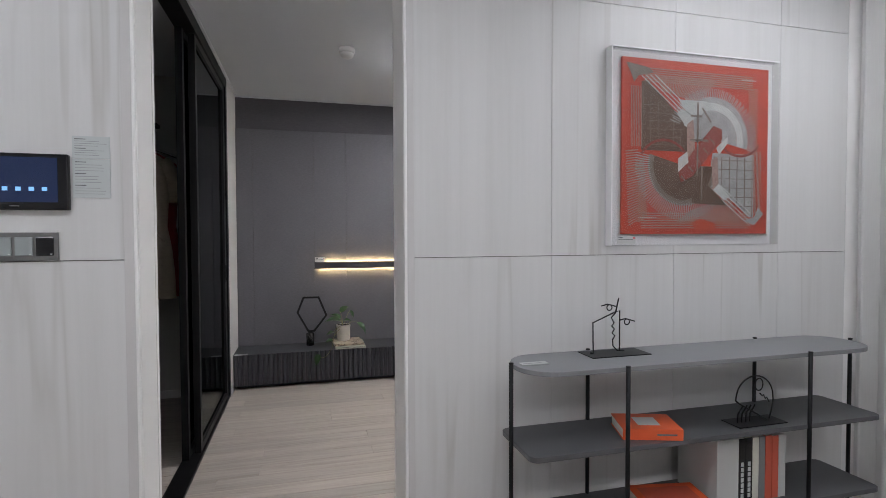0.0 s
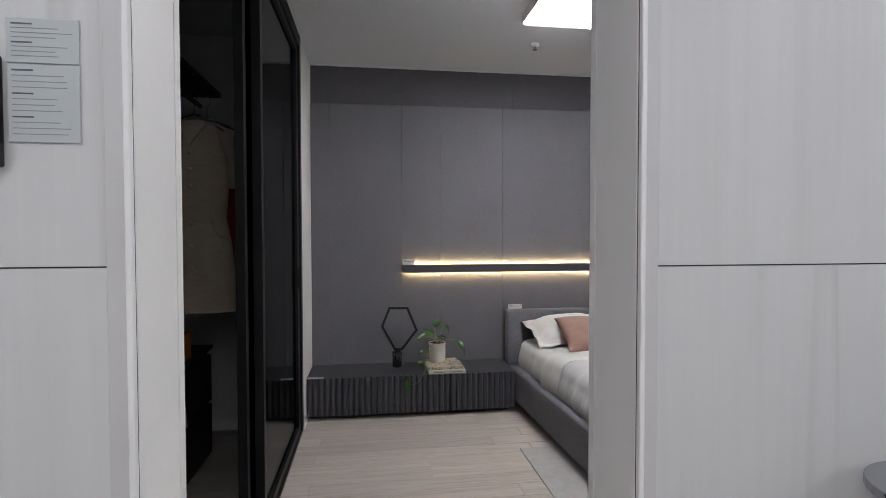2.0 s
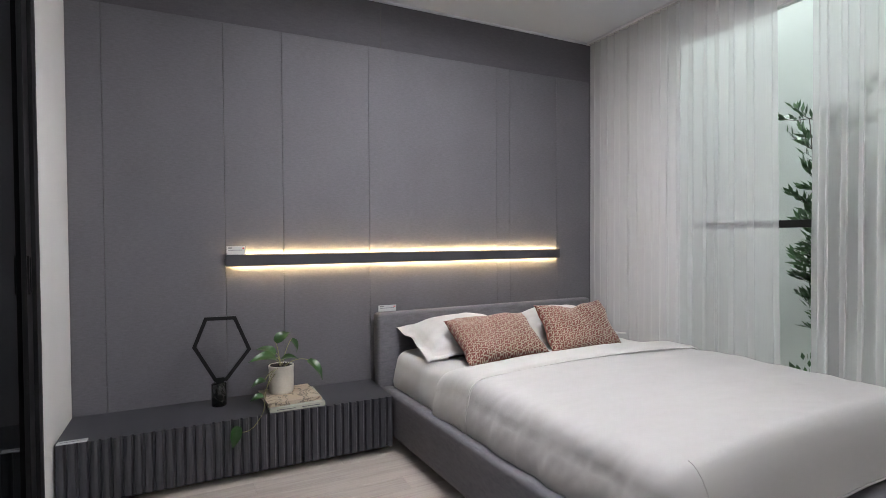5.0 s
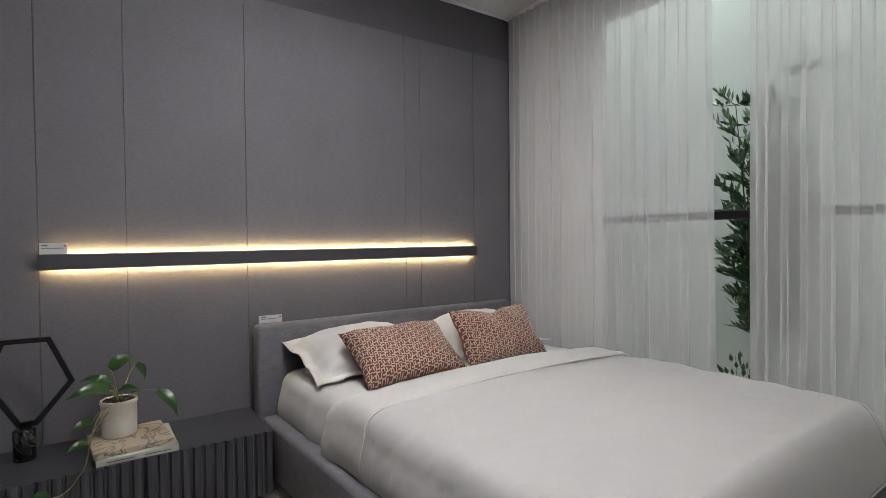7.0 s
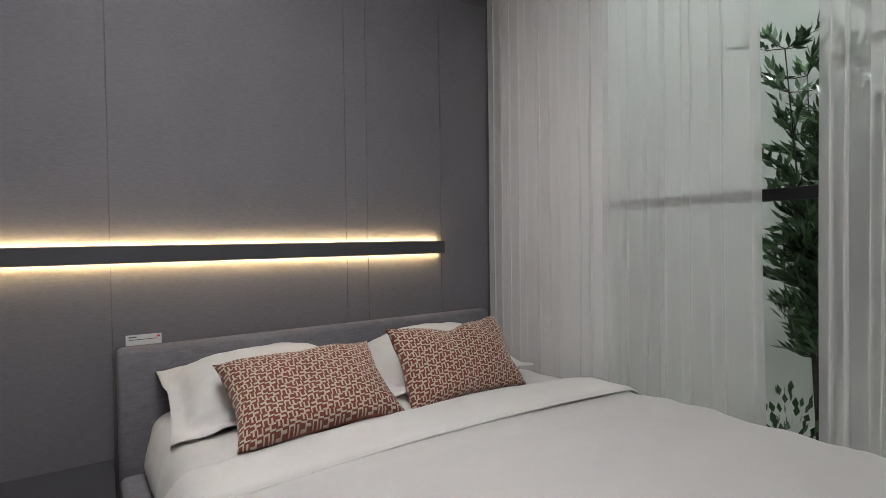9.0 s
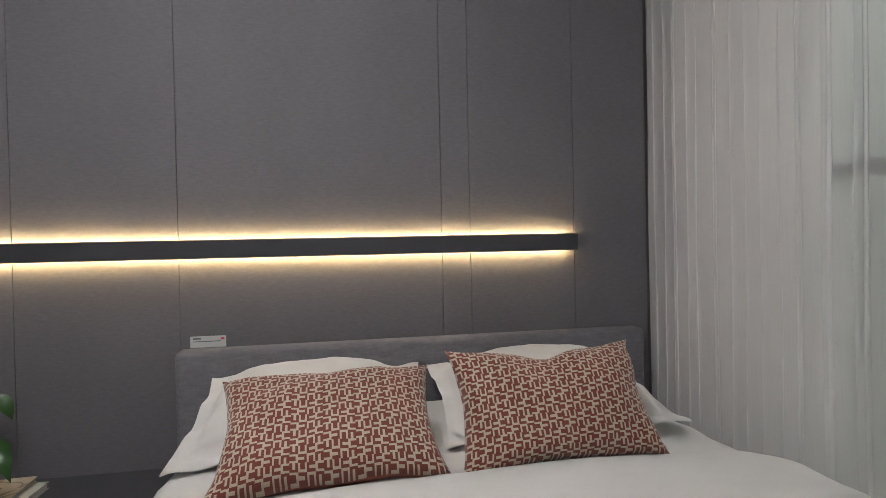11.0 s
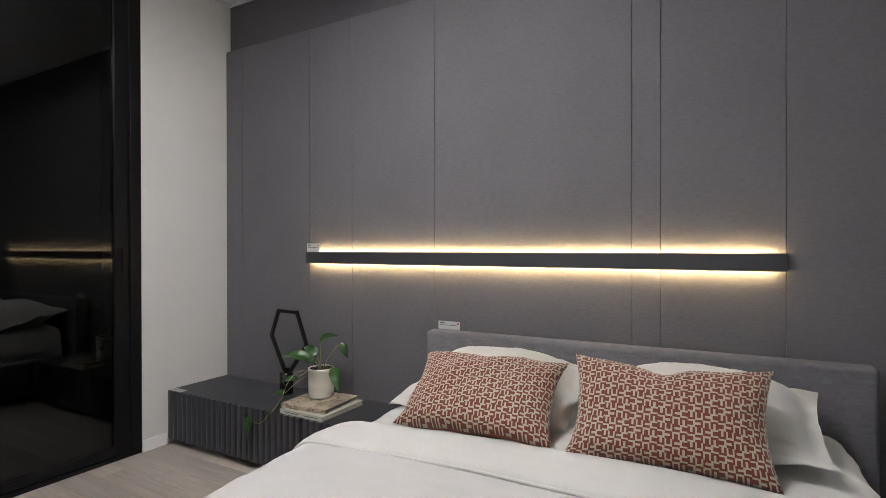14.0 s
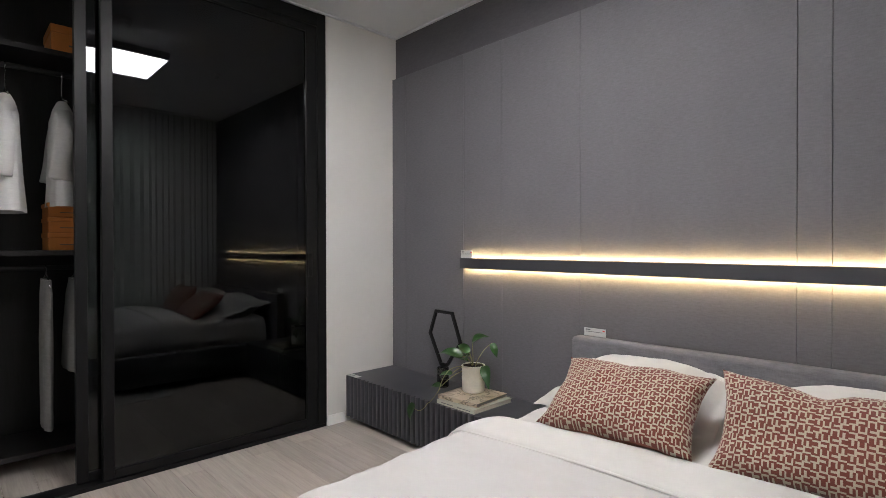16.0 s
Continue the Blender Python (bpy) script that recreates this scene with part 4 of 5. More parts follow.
closet = thing("closet_shelving", (-0.9, 3.0, 0), "black oak closet shelving with hanging rails", "shelving")
part("side_panel", box(-1.078, -0.72, 3.42, 3.44, 0.0, 1.974), "closet", closet)
part("side_panel", box(-1.078, -0.72, YP + 0.003, YP + 0.022, 0.0, 1.974), "closet", closet)
part("shelf", box(-1.078, -0.71, YP + 0.023, 4.32, 1.975, 2.0, 0.001), "closet", closet)
part("shelf", box(-1.078, -0.71, YP + 0.023, 3.419, 1.015, 1.04, 0.001), "closet", closet)
part("shelf", box(-1.078, -0.71, YP + 0.023, 3.419, 0.07, 0.095, 0.001), "closet", closet)
for z, y1 in ((1.91, 4.25), (0.955, 3.40)):
    part("rail", tube([(-0.80, YP + 0.03, z), (-0.80, y1, z)], 0.0125, n=12), "closet", closet, "black hanging rail", True)
drawers = thing("drawer_unit", (-0.9, 3.83, 0), "black oak drawer unit standing in the closet", "drawers")
part("body", box(-1.075, -0.772, 3.45, 4.22, 0.0, 0.585), "closet", drawers)
part("top", box(-1.078, -0.745, 3.445, 4.225, 0.586, 0.606, 0.001), "closet", drawers)
for z0, z1 in ((0.02, 0.285), (0.305, 0.555)):
    part("drawer", box(-0.771, -0.752, 3.452, 4.218, z0, z1, 0.0015), "closet", drawers)


def carton(x, y, z, w, d, h, turn, label):
    ob = thing("storage_box", (x, y, z), label, "box", "orange boxes")
    m = pose(x, y, z, 0, 0, turn)
    part("base", moved(box(-w / 2, w / 2, -d / 2, d / 2, 0, h * 0.72, 0.002), m), "box", ob)
    part("lid", moved(box(-w / 2 - 0.004, w / 2 + 0.004, -d / 2 - 0.004, d / 2 + 0.004, h * 0.722, h, 0.002), m), "box", ob)
    part("mark", moved(box(w / 2 + 0.0005, w / 2 + 0.001, -0.03, 0.03, h * 0.3, h * 0.36), m), "brown", ob)


carton(-0.88, 3.37, 2.0005, 0.24, 0.20, 0.14, 0, "orange lidded box on the top shelf")
carton(-0.88, 3.33, 1.0405, 0.22, 0.15, 0.085, 0, "orange lidded box in a stack on a shelf")
carton(-0.88, 3.33, 1.1265, 0.22, 0.15, 0.075, 0, "orange lidded box in a stack on a shelf")
carton(-0.88, 3.33, 1.2025, 0.22, 0.15, 0.07, 0, "orange lidded box in a stack on a shelf")
carton(-0.87, 3.80, 0.606, 0.22, 0.26, 0.13, 0, "orange lidded box on the drawer unit")


def garment(name, label, cat, x, y, rings, material, hang_z, buttons=(), sleeves=(), across="x", trim=""):
    """Hanging clothes: rings of (z, half width, half depth, shift), folded more towards the hem."""
    ob = thing(name, (x, y, rings[-1][0]), label, cat, "hanging clothes")
    bm = bmesh.new()
    n, loops = 48, []
    top, low = rings[0][0], rings[-1][0]
    fine = []
    for (z0, w0, d0, s0), (z1, w1, d1, s1) in zip(rings, rings[1:]):
        for k in range(5):
            f = k / 5
            fine.append((z0 + (z1 - z0) * f, w0 + (w1 - w0) * f, d0 + (d1 - d0) * f, s0 + (s1 - s0) * f))
    fine.append(rings[-1])
    for z, w, d, s in fine:
        low_f = (top - z) / (top - low)
        ring = []
        for k in range(n):
            a = k * 2 * math.pi / n
            ripple = 1 + 0.30 * low_f * fold(math.cos(a) * 1.5 + x, math.sin(a) * 1.5 + y, z * 0.4, 2.6)
            px, py = w * math.copysign(abs(math.cos(a)) ** 0.8, math.cos(a)) + s, d * math.sin(a) * ripple
            ring.append(bm.verts.new((x + px, y + py, z) if across == "x" else (x + py, y + px, z)))
        loops.append(ring)
    for a, b in zip(loops, loops[1:]):
        for k in range(n):
            bm.faces.new((a[k], a[(k + 1) % n], b[(k + 1) % n], b[k]))
    bm.faces.new(loops[0])
    part("body", bm, material, ob, smooth=True)
    for pts, r in sleeves:
        part("sleeve", tube([(x + p[0], y + p[1], p[2]) for p in pts], r, n=16, taper=1.25), material, ob, smooth=True)
    for bx, by, bz in buttons:
        part("button", moved(lathe([(0.010, 0), (0.012, 0.003), (0.008, 0.007)], 0, 0, 12), pose(x + bx, y + by, bz, 90)), material, ob, smooth=True)
    part("hanger", tube([(x - 0.17 if across == "x" else x, y if across == "x" else y - 0.17, top - 0.03), (x, y, top + 0.03), (x + (0.17 if across == "x" else 0), y + (0 if across == "x" else 0.17), top - 0.03)], 0.004, n=6), "chrome", ob, "thin metal hanger", True)
    hook = [(x + (0.02 * math.sin(a) if across == "x" else 0), y + (0 if across == "x" else 0.02 * math.sin(a)), hang_z - 0.012 + 0.026 * math.cos(a)) for a in (i * 0.4 for i in range(-3, 7))]
    part("hook", tube([(x, y, top + 0.028)] + [(x, y, hang_z - 0.045)] + hook[::-1], 0.002, n=6), "chrome", ob, "thin metal hook", True)
    return ob


DR = [(1.770, 0.05, 0.02, 0), (1.740, 0.10, 0.03, 0), (1.700, 0.155, 0.05, 0), (1.570, 0.165, 0.07, 0), (1.440, 0.155, 0.07, 0), (1.290, 0.145, 0.06, 0), (1.150, 0.17, 0.07, 0), (0.990, 0.185, 0.075, 0), (0.830, 0.19, 0.08, 0)]
khaki_dress = garment("dress", "khaki buttoned short-sleeved dress on a hanger", "dress", -0.735, 3.95, DR, "khaki", 1.91,
        [(0.0, -0.08, z) for z in (1.60, 1.52, 1.44, 1.355, 1.26, 1.15, 1.05)],
        [([(0.13, 0, 1.705), (0.175, -0.005, 1.630), (0.20, -0.01, 1.530), (0.212, -0.012, 1.445)], 0.042), ([(-0.13, 0, 1.705), (-0.175, -0.005, 1.630), (-0.20, -0.01, 1.530), (-0.212, -0.012, 1.445)], 0.042)])
DX, DY = -0.735, 3.95
part("neckline", tube([(DX - 0.07, DY - 0.045, 1.755), (DX - 0.03, DY - 0.068, 1.69), (DX, DY - 0.078, 1.635), (DX + 0.03, DY - 0.068, 1.69), (DX + 0.07, DY - 0.045, 1.755)], 0.005, n=6), "khaki", khaki_dress, smooth=True)
part("waist_seam", tube([(DX + 0.15 * math.cos(a), DY - 0.066 * math.sin(a), 1.35) for a in (math.pi * k / 12 for k in range(13))], 0.004, n=6), "khaki", khaki_dress, smooth=True)
part("hem_seam", tube([(DX + 0.18 * math.cos(a), DY - 0.080 * math.sin(a), 0.99) for a in (math.pi * k / 12 for k in range(13))], 0.003, n=6), "khaki", khaki_dress, smooth=True)
for k in (-1, 1):
    part("pocket", tube(bez((DX + k * 0.09, DY - 0.068, 1.31), (DX + k * 0.095, DY - 0.075, 1.20), (DX + k * 0.165, DY - 0.03, 1.185)), 0.004, n=6), "khaki", khaki_dress, "curved pocket edge", True)
garment("dress", "dark red dress hanging behind another", "dress", -0.715, 4.08, [(z + 0.0, w * 1.02, d, s) for z, w, d, s in DR], "maroon", 1.91)
BL = [(1.770, 0.04, 0.02, 0), (1.735, 0.09, 0.035, 0), (1.670, 0.135, 0.05, 0), (1.520, 0.14, 0.055, 0), (1.370, 0.145, 0.06, 0), (1.250, 0.15, 0.065, 0)]
SL = [([(k * 0.10, 0, 1.70), (k * 0.132, -0.01, 1.60), (k * 0.15, -0.02, 1.46), (k * 0.158, -0.03, 1.38)], 0.036) for k in (1, -1)]
garment("blouse", "white short-sleeved blouse on a metal hanger", "blouse", -0.80, 3.315, BL, "white_cloth", 1.91, (), SL)
garment("blouse", "white blouse on a metal hanger", "blouse", -0.80, 3.10, [(z, w, d, s) for z, w, d, s in BL[:-1]] + [(1.220, 0.18, 0.07, 0)], "white_cloth", 1.91, (), SL)
TR = [(0.90, 0.15, 0.012, 0), (0.830, 0.155, 0.018, 0), (0.60, 0.145, 0.022, 0), (0.30, 0.13, 0.02, 0), (0.19, 0.125, 0.02, 0)]
garment("trousers", "light grey trousers hanging from a clip hanger", "trousers", -0.78, 3.245, TR, "grey_cloth", 0.955)
garment("skirt", "grey wool skirt hanging from a clip hanger", "skirt", -0.78, 3.36, [(0.90, 0.13, 0.015, 0), (0.830, 0.14, 0.03, 0), (0.65, 0.17, 0.04, 0), (0.46, 0.19, 0.045, 0)], "grey_cloth", 0.955)
garment("skirt", "grey wool skirt hanging from a clip hanger", "skirt", -0.78, 2.98, [(0.90, 0.13, 0.015, 0), (0.830, 0.14, 0.03, 0), (0.65, 0.17, 0.04, 0), (0.40, 0.19, 0.045, 0)], "grey_cloth", 0.955)

# ---- curtains ----


def curtain(name, label, y0, y1, x, z0, z1, folds, depth, material, lean=0.0, along="y", seed=0.0, dense=1.0):
    """A gathered curtain: rounded pleats that overlap at their turns; dense gathers it towards its far end."""
    rnd = random.Random(int(seed * 10))
    width = [rnd.uniform(0.6, 1.4) for _ in range(folds + 1)]
    over = [rnd.uniform(0.10, 0.19) for _ in range(folds + 1)]
    size = [rnd.uniform(0.6, 1.15) for _ in range(folds + 1)]
    cum = [sum(width[:k]) / sum(width[:folds]) for k in range(folds)] + [1.0, 1.0]

    def place(u, v):
        f = u * folds
        k = min(folds - 1, int(f))
        g = f - k
        s, e = cum[k] ** dense, cum[k + 1] ** dense
        ov = over[k] * (0.9 + 0.2 * v)
        q = g + ov * math.sin(4 * math.pi * g)
        d = depth * size[k] * (0.75 + 0.25 * v) * math.sin(2 * math.pi * g)
        y = y0 + (y1 - y0) * (s + (e - s) * q)
        y += 0.004 * fold(u * 9, v * 1.5 + seed, 0.0, 2.0) * v
        y += lean * v * max(0.0, (0.15 - u) / 0.15)
        d += 0.006 * fold(u * 5, v * 2.0 + seed, 0.0, 2.0)
        z = z1 + (z0 - z1) * v
        return Vector((x + d, y, z)) if along == "y" else Vector((y, x + d, z))
    ob = thing(name, (x, y0, z0) if along == "y" else (y0, x, z0), label, "curtain", "sheer curtains")
    part("cloth", grid(int(folds * 16), 14, place), material, ob, smooth=True)
    lo, hi = sorted((y0, y1))
    part("heading_tape", box(x - 0.012, x + 0.012, lo, hi, z1 - 0.002, z1 + 0.003) if along == "y" else box(lo, hi, x - 0.012, x + 0.012, z1 - 0.002, z1 + 0.003), "linen", ob)
    return ob


curtain("curtain", "white sheer curtain drawn across the window", 3.735, 5.0, 2.692, 0.015, 2.397, 18, 0.024, "sheer", -0.03, seed=1.0, dense=0.78)
curtain("curtain", "white sheer curtain drawn across the window", 3.575, 2.37, 2.692, 0.015, 2.397, 14, 0.024, "sheer", 0.0, seed=3.0)
curtain("curtain", "white sheer curtain at the end of the hall", -0.4, 2.11, 2.735, 0.015, 2.44, 22, 0.03, "drape", 0.0, seed=6.0)
rail = thing("curtain_track", (2.675, 3.7, 2.385), "white curtain track under the ceiling", "curtain track")
part("track", box(2.677, 2.707, 2.36, 5.028, 2.401, 2.4145, 0.002), "plastic", rail)

# ---- olive tree outside ----


def olive(x, y, z):
    tree = thing("olive_tree", (x, y, z), "small olive tree with narrow dark leaves outside the window", "tree")
    rnd = random.Random(7)
    trunk = bmesh.new()
    crown = bmesh.new()
    spots = []
    for k in range(12):
        y1, x1, z1 = y + rnd.uniform(-0.15, 0.22), x + rnd.uniform(-0.05, 0.2), rnd.uniform(1.15, 1.85)
        pts = bez((x, y + rnd.uniform(-0.02, 0.02), z), (x + (x1 - x) * 0.2, y + (y1 - y) * 0.25, z + 0.55), (x1, y1, z1), 14)
        tube(pts, 0.014 if k < 3 else 0.009, n=6, bm=trunk, taper=0.25)
        for j in range(7, 15):
            for q in range(4):
                d = Vector((rnd.uniform(-1, 1), rnd.uniform(-1, 1), rnd.uniform(-0.1, 0.9))).normalized()
                ln = rnd.uniform(0.06, 0.17)
                end = pts[j] + d * ln
                tube([pts[j], (pts[j] + end) / 2 + Vector((0, 0, -0.008)), end], 0.0025, n=4, bm=trunk, taper=0.5)
                spots.append((pts[j], end, d))
    for a, e, d in spots:
        for i in range(13):
            f = 0.2 + 0.8 * i / 10
            p = a + (e - a) * f
            w = (d + Vector((rnd.uniform(-1, 1), rnd.uniform(-1, 1), rnd.uniform(-0.1, 1.4))) * 0.9).normalized()
            ln, wd2 = rnd.uniform(0.05, 0.082), rnd.uniform(0.015, 0.023)
            sd = w.cross(Vector((rnd.uniform(-1, 1), rnd.uniform(-1, 1), rnd.uniform(-1, 1)))).normalized()
            q = [crown.verts.new(p), crown.verts.new(p + w * ln * 0.45 + sd * wd2 / 2), crown.verts.new(p + w * ln), crown.verts.new(p + w * ln * 0.45 - sd * wd2 / 2)]
            crown.faces.new(q)
    part("trunk", trunk, "bark", tree, "slim grey-brown stems", True)
    part("crown", crown, "olive", tree, "many narrow olive leaves")
    return tree


olive(3.35, 3.80, -0.05)
bush = thing("low_bush", (3.3, 3.9, -0.05), "low dark bush under the olive tree", "bush")
bm = bmesh.new()
rnd = random.Random(3)
for i in range(420):
    d = Vector((rnd.gauss(0, 1), rnd.gauss(0, 1), abs(rnd.gauss(0, 1)))).normalized()
    p = Vector((3.3, 3.9, -0.05)) + Vector((d.x * 0.18, d.y * 0.22, d.z * 0.45)) * rnd.uniform(0.3, 1)
    sd = d.cross(Vector((rnd.uniform(-1, 1), rnd.uniform(-1, 1), 0.3))).normalized()
    bm.faces.new([bm.verts.new(p), bm.verts.new(p + d * 0.02 + sd * 0.012), bm.verts.new(p + d * 0.045), bm.verts.new(p + d * 0.02 - sd * 0.012)])
part("leaves", bm, "olive", bush)

# ---- hall things ----
HALL = Vector((-0.043, -0.013, -0.071))
before = set(bpy.data.objects)
SX, SY = 1.768, 1.972


def shelf_outline(hl, hw, r, n=8):
    pts = []
    for cx, cy, a0 in ((hl - r, hw - r, 0), (-hl + r, hw - r, 90), (-hl + r, -hw + r, 180), (hl - r, -hw + r, 270)):
        for k in range(n + 1):
            a = radians(a0 + 90 * k / n)
            pts.append((SX + cx + r * math.cos(a), SY + cy + r * math.sin(a)))
    return pts


rack = thing("console_shelf", (SX, SY, 0), "grey three-tier console shelf on thin black posts", "shelf")
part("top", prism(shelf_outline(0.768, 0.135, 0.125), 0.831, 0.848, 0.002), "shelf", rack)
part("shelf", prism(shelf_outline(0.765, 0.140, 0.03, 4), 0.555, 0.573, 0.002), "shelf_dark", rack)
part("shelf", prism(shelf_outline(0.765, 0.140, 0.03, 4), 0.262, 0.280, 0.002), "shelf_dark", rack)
POSTS = [(SX - 0.775, SY + 0.01), (SX + 0.785, SY + 0.01), (SX - 0.41, SY - 0.142), (SX + 0.385, SY - 0.142), (SX - 0.40, SY + 0.135), (SX + 0.41, SY + 0.135)]
for px, py in POSTS:
    pt = part("post", tube([(px, py, -HALL.z), (px, py, 0.850)], 0.0078, n=12), "black", rack, "thin black post", True)
    part("cap", lathe([(0.0088, 0.850), (0.0088, 0.853), (0.006, 0.854)], px, py, 12), "black", pt, smooth=True)

WX1, WY1S, WZ1S = 1.432, 2.025, 0.848
sc = thing("wire_sculpture", (WX1, WY1S, WZ1S), "black wire face sculpture on a flat base", "sculpture", "wire sculptures")


def wire(owner, x, y, z, pts, r=0.0028, closed=False):
    """A bent wire given across and up from a base point."""
    part("wire", tube([(x + p[0], y, z + p[1]) for p in pts], r, closed, 6), "black", owner, smooth=True)


part("base", box(WX1 - 0.124, WX1 + 0.124, WY1S - 0.055, WY1S + 0.055, WZ1S + 0.0005, WZ1S + 0.004, 0.001), "black", sc)
wire(sc, WX1, WY1S, WZ1S, [(-0.09, 0.004), (-0.092, 0.122), (0.0, 0.158), (0.022, 0.164), (0.022, 0.012)])
wire(sc, WX1, WY1S, WZ1S, [(-0.102, 0.008), (-0.09, 0.006)], 0.004)
wire(sc, WX1, WY1S, WZ1S, [(0.018, 0.212), (0.004, 0.155), (-0.014, 0.138), (-0.002, 0.118), (-0.012, 0.106), (0.0, 0.094), (-0.010, 0.080), (0.002, 0.068), (-0.008, 0.054), (-0.006, 0.03), (0.012, 0.012), (0.042, 0.010)])
for ex, ez in ((-0.022, 0.182), (0.054, 0.124)):
    wire(sc, WX1, WY1S, WZ1S, [(ex - 0.034, ez + 0.002), (ex - 0.008, ez + 0.008), (ex + 0.034, ez - 0.004)], 0.0025)
    wire(sc, WX1, WY1S, WZ1S, [(ex + 0.011 * math.cos(a), ez - 0.005 + 0.011 * math.sin(a)) for a in (i * math.pi / 6 for i in range(12))], 0.0022, True)
WX2, WY2S, WZ2S = 1.975, 1.910, 0.573
s2 = thing("wire_sculpture", (WX2, WY2S, WZ2S), "black wire arch sculpture on a flat base", "sculpture", "wire sculptures")
part("base", box(WX2 - 0.113, WX2 + 0.113, WY2S - 0.046, WY2S + 0.046, WZ2S + 0.0005, WZ2S + 0.004, 0.001), "black", s2)
wire(s2, WX2, WY2S, WZ2S, [(-0.09, 0.09)] + [(0.0 - 0.088 * math.cos(a), 0.095 + 0.085 * math.sin(a)) for a in (i * math.pi / 14 for i in range(1, 14))] + [(0.089, 0.08), (0.082, 0.04), (0.07, 0.006)], 0.003)
wire(s2, WX2, WY2S, WZ2S, [(-0.09, 0.09), (-0.075, 0.078), (0.06, 0.004)], 0.003)
for k in range(4):
    wire(s2, WX2, WY2S, WZ2S, [(-0.08 + k * 0.019, 0.004), (-0.078 + k * 0.019, 0.036), (-0.055 + k * 0.019, 0.068)], 0.003)
wire(s2, WX2, WY2S, WZ2S, [(0.02 + 0.019 * math.cos(a), 0.145 + 0.024 * math.sin(a)) for a in (i * math.pi / 7 for i in range(14))], 0.0025, True)
wire(s2, WX2, WY2S, WZ2S, [(0.025, 0.11), (0.036, 0.098), (0.042, 0.104), (0.052, 0.086), (0.058, 0.092), (0.07, 0.072)], 0.0025)

ob = book("book", (1.505, 1.935, 0.573), 0.21, 0.16, 0.04, 72, "orange", 1, "thick orange book lying on the middle shelf", group="console books")
part("cover_label", moved(box(-0.04, 0.04, -0.04, 0.04, 0.04, 0.0405), pose(1.505, 1.935, 0.573, 0, 0, 72)), "card", ob)
ob = book("book", (1.60, 1.90, 0.28), 0.26, 0.22, 0.05, 80, "orange", 0, "orange book with a figured cover on the low shelf", group="console books")
part("cover_label", moved(box(-0.085, 0.085, -0.1, 0.1, 0.05, 0.0505), pose(1.60, 1.90, 0.28, 0, 0, 80)), "brick_red", ob)
bx = 1.775
for wdt, cov, lab in ((0.10, "card", "thick white boxed book"), (0.032, "screen_black", "black art book with a white title"), (0.032, "screen_black", "black art book with a white title"), (0.03, "page", "cream book"), (0.03, "shelf", "grey book"),
                      (0.032, "brick_red", "red book"), (0.032, "brick_red", "red book"), (0.035, "card", "white book")):
    b2 = thing("book", (bx + wdt / 2, 1.98, 0.28), lab + " standing on the low shelf", "book", "console books")
    hh = 0.25 - 0.004 * (int(bx * 100) % 3)
    part("cover", box(bx, bx + wdt - 0.001, 1.88, 2.09, 0.2805, 0.28 + hh, 0.001, 1), cov, b2)
    part("page_block", box(bx + 0.003, bx + wdt - 0.004, 1.884, 2.086, 0.28 + hh, 0.28 + hh + 0.0006), "page", b2)
    if cov == "screen_black":
        for k in range(7):
            part("title_bar", box(bx + 0.009, bx + wdt - 0.010, 1.8792, 1.8798, 0.30 + k * 0.02, 0.316 + k * 0.02), "card", b2)
    bx += wdt

# framed scarf
art = thing("framed_scarf", (1.88, 2.13, 1.255), "red and brown patterned silk scarf in a clear acrylic box frame", "picture")
part("back", box(1.472, 2.30, 2.1515, 2.1545, 1.256, 2.045, 0.001), "white_acrylic", art, "white acrylic back")
AX0, AX1, AZ0, AZ1, AY = 1.535, 2.262, 1.302, 2.014, 2.135
part("scarf", box(AX0, AX1, AY, AY + 0.012, AZ0, AZ1, 0.001), "silk", art, "red silk ground")
# left and top edges catch the light: clear acrylic painted white there
for a, mt in ((box(1.472, 1.476, 2.112, 2.151, 1.256, 2.045), "white_acrylic"), (box(1.4765, 2.2955, 2.1095, 2.1115, 2.041, 2.046), "white_acrylic"), (box(1.4765, 2.2955, 2.112, 2.151, 2.041, 2.045), "acrylic"),
              (box(2.296, 2.30, 2.112, 2.151, 1.256, 2.045), "acrylic"), (box(1.4765, 2.2955, 2.112, 2.151, 1.256, 1.260), "acrylic")):
    part("acrylic_side", a, mt, art, "clear acrylic edge painted white as lit" if mt == "white_acrylic" else "clear acrylic edge").visible_shadow = mt == "white_acrylic"
part("acrylic_front", box(1.4765, 2.2955, 2.110, 2.1115, 1.2605, 2.0405), "acrylic", art, "clear acrylic front").visible_shadow = False


def flat(pts, y, d=0.0008):
    """A thin cut-out in x and z."""
    bm = bmesh.new()
    f = bm.faces.new([bm.verts.new((x, y, z)) for x, z in pts])
    r = bmesh.ops.extrude_face_region(bm, geom=[f])
    bmesh.ops.translate(bm, verts=[v for v in r["geom"] if isinstance(v, bmesh.types.BMVert)], vec=(0, -d, 0))
    bmesh.ops.recalc_face_normals(bm, faces=bm.faces)
    return bm


def at(u, v):
    """A place on the scarf, across and down."""
    return AX0 + (AX1 - AX0) * u, AZ1 - (AZ1 - AZ0) * v


def quads(bm, pts, y):
    bm.faces.new([bm.verts.new((x, y, z)) for x, z in (at(*p) for p in pts)])


def line(bm, p, q, w, y):
    d = Vector((q[0] - p[0], q[1] - p[1])).normalized()
    sx, sv = -d.y * w / 2, d.x * w / 2
    quads(bm, [(p[0] + sx, p[1] + sv), (q[0] + sx, q[1] + sv), (q[0] - sx, q[1] - sv), (p[0] - sx, p[1] - sv)], y)


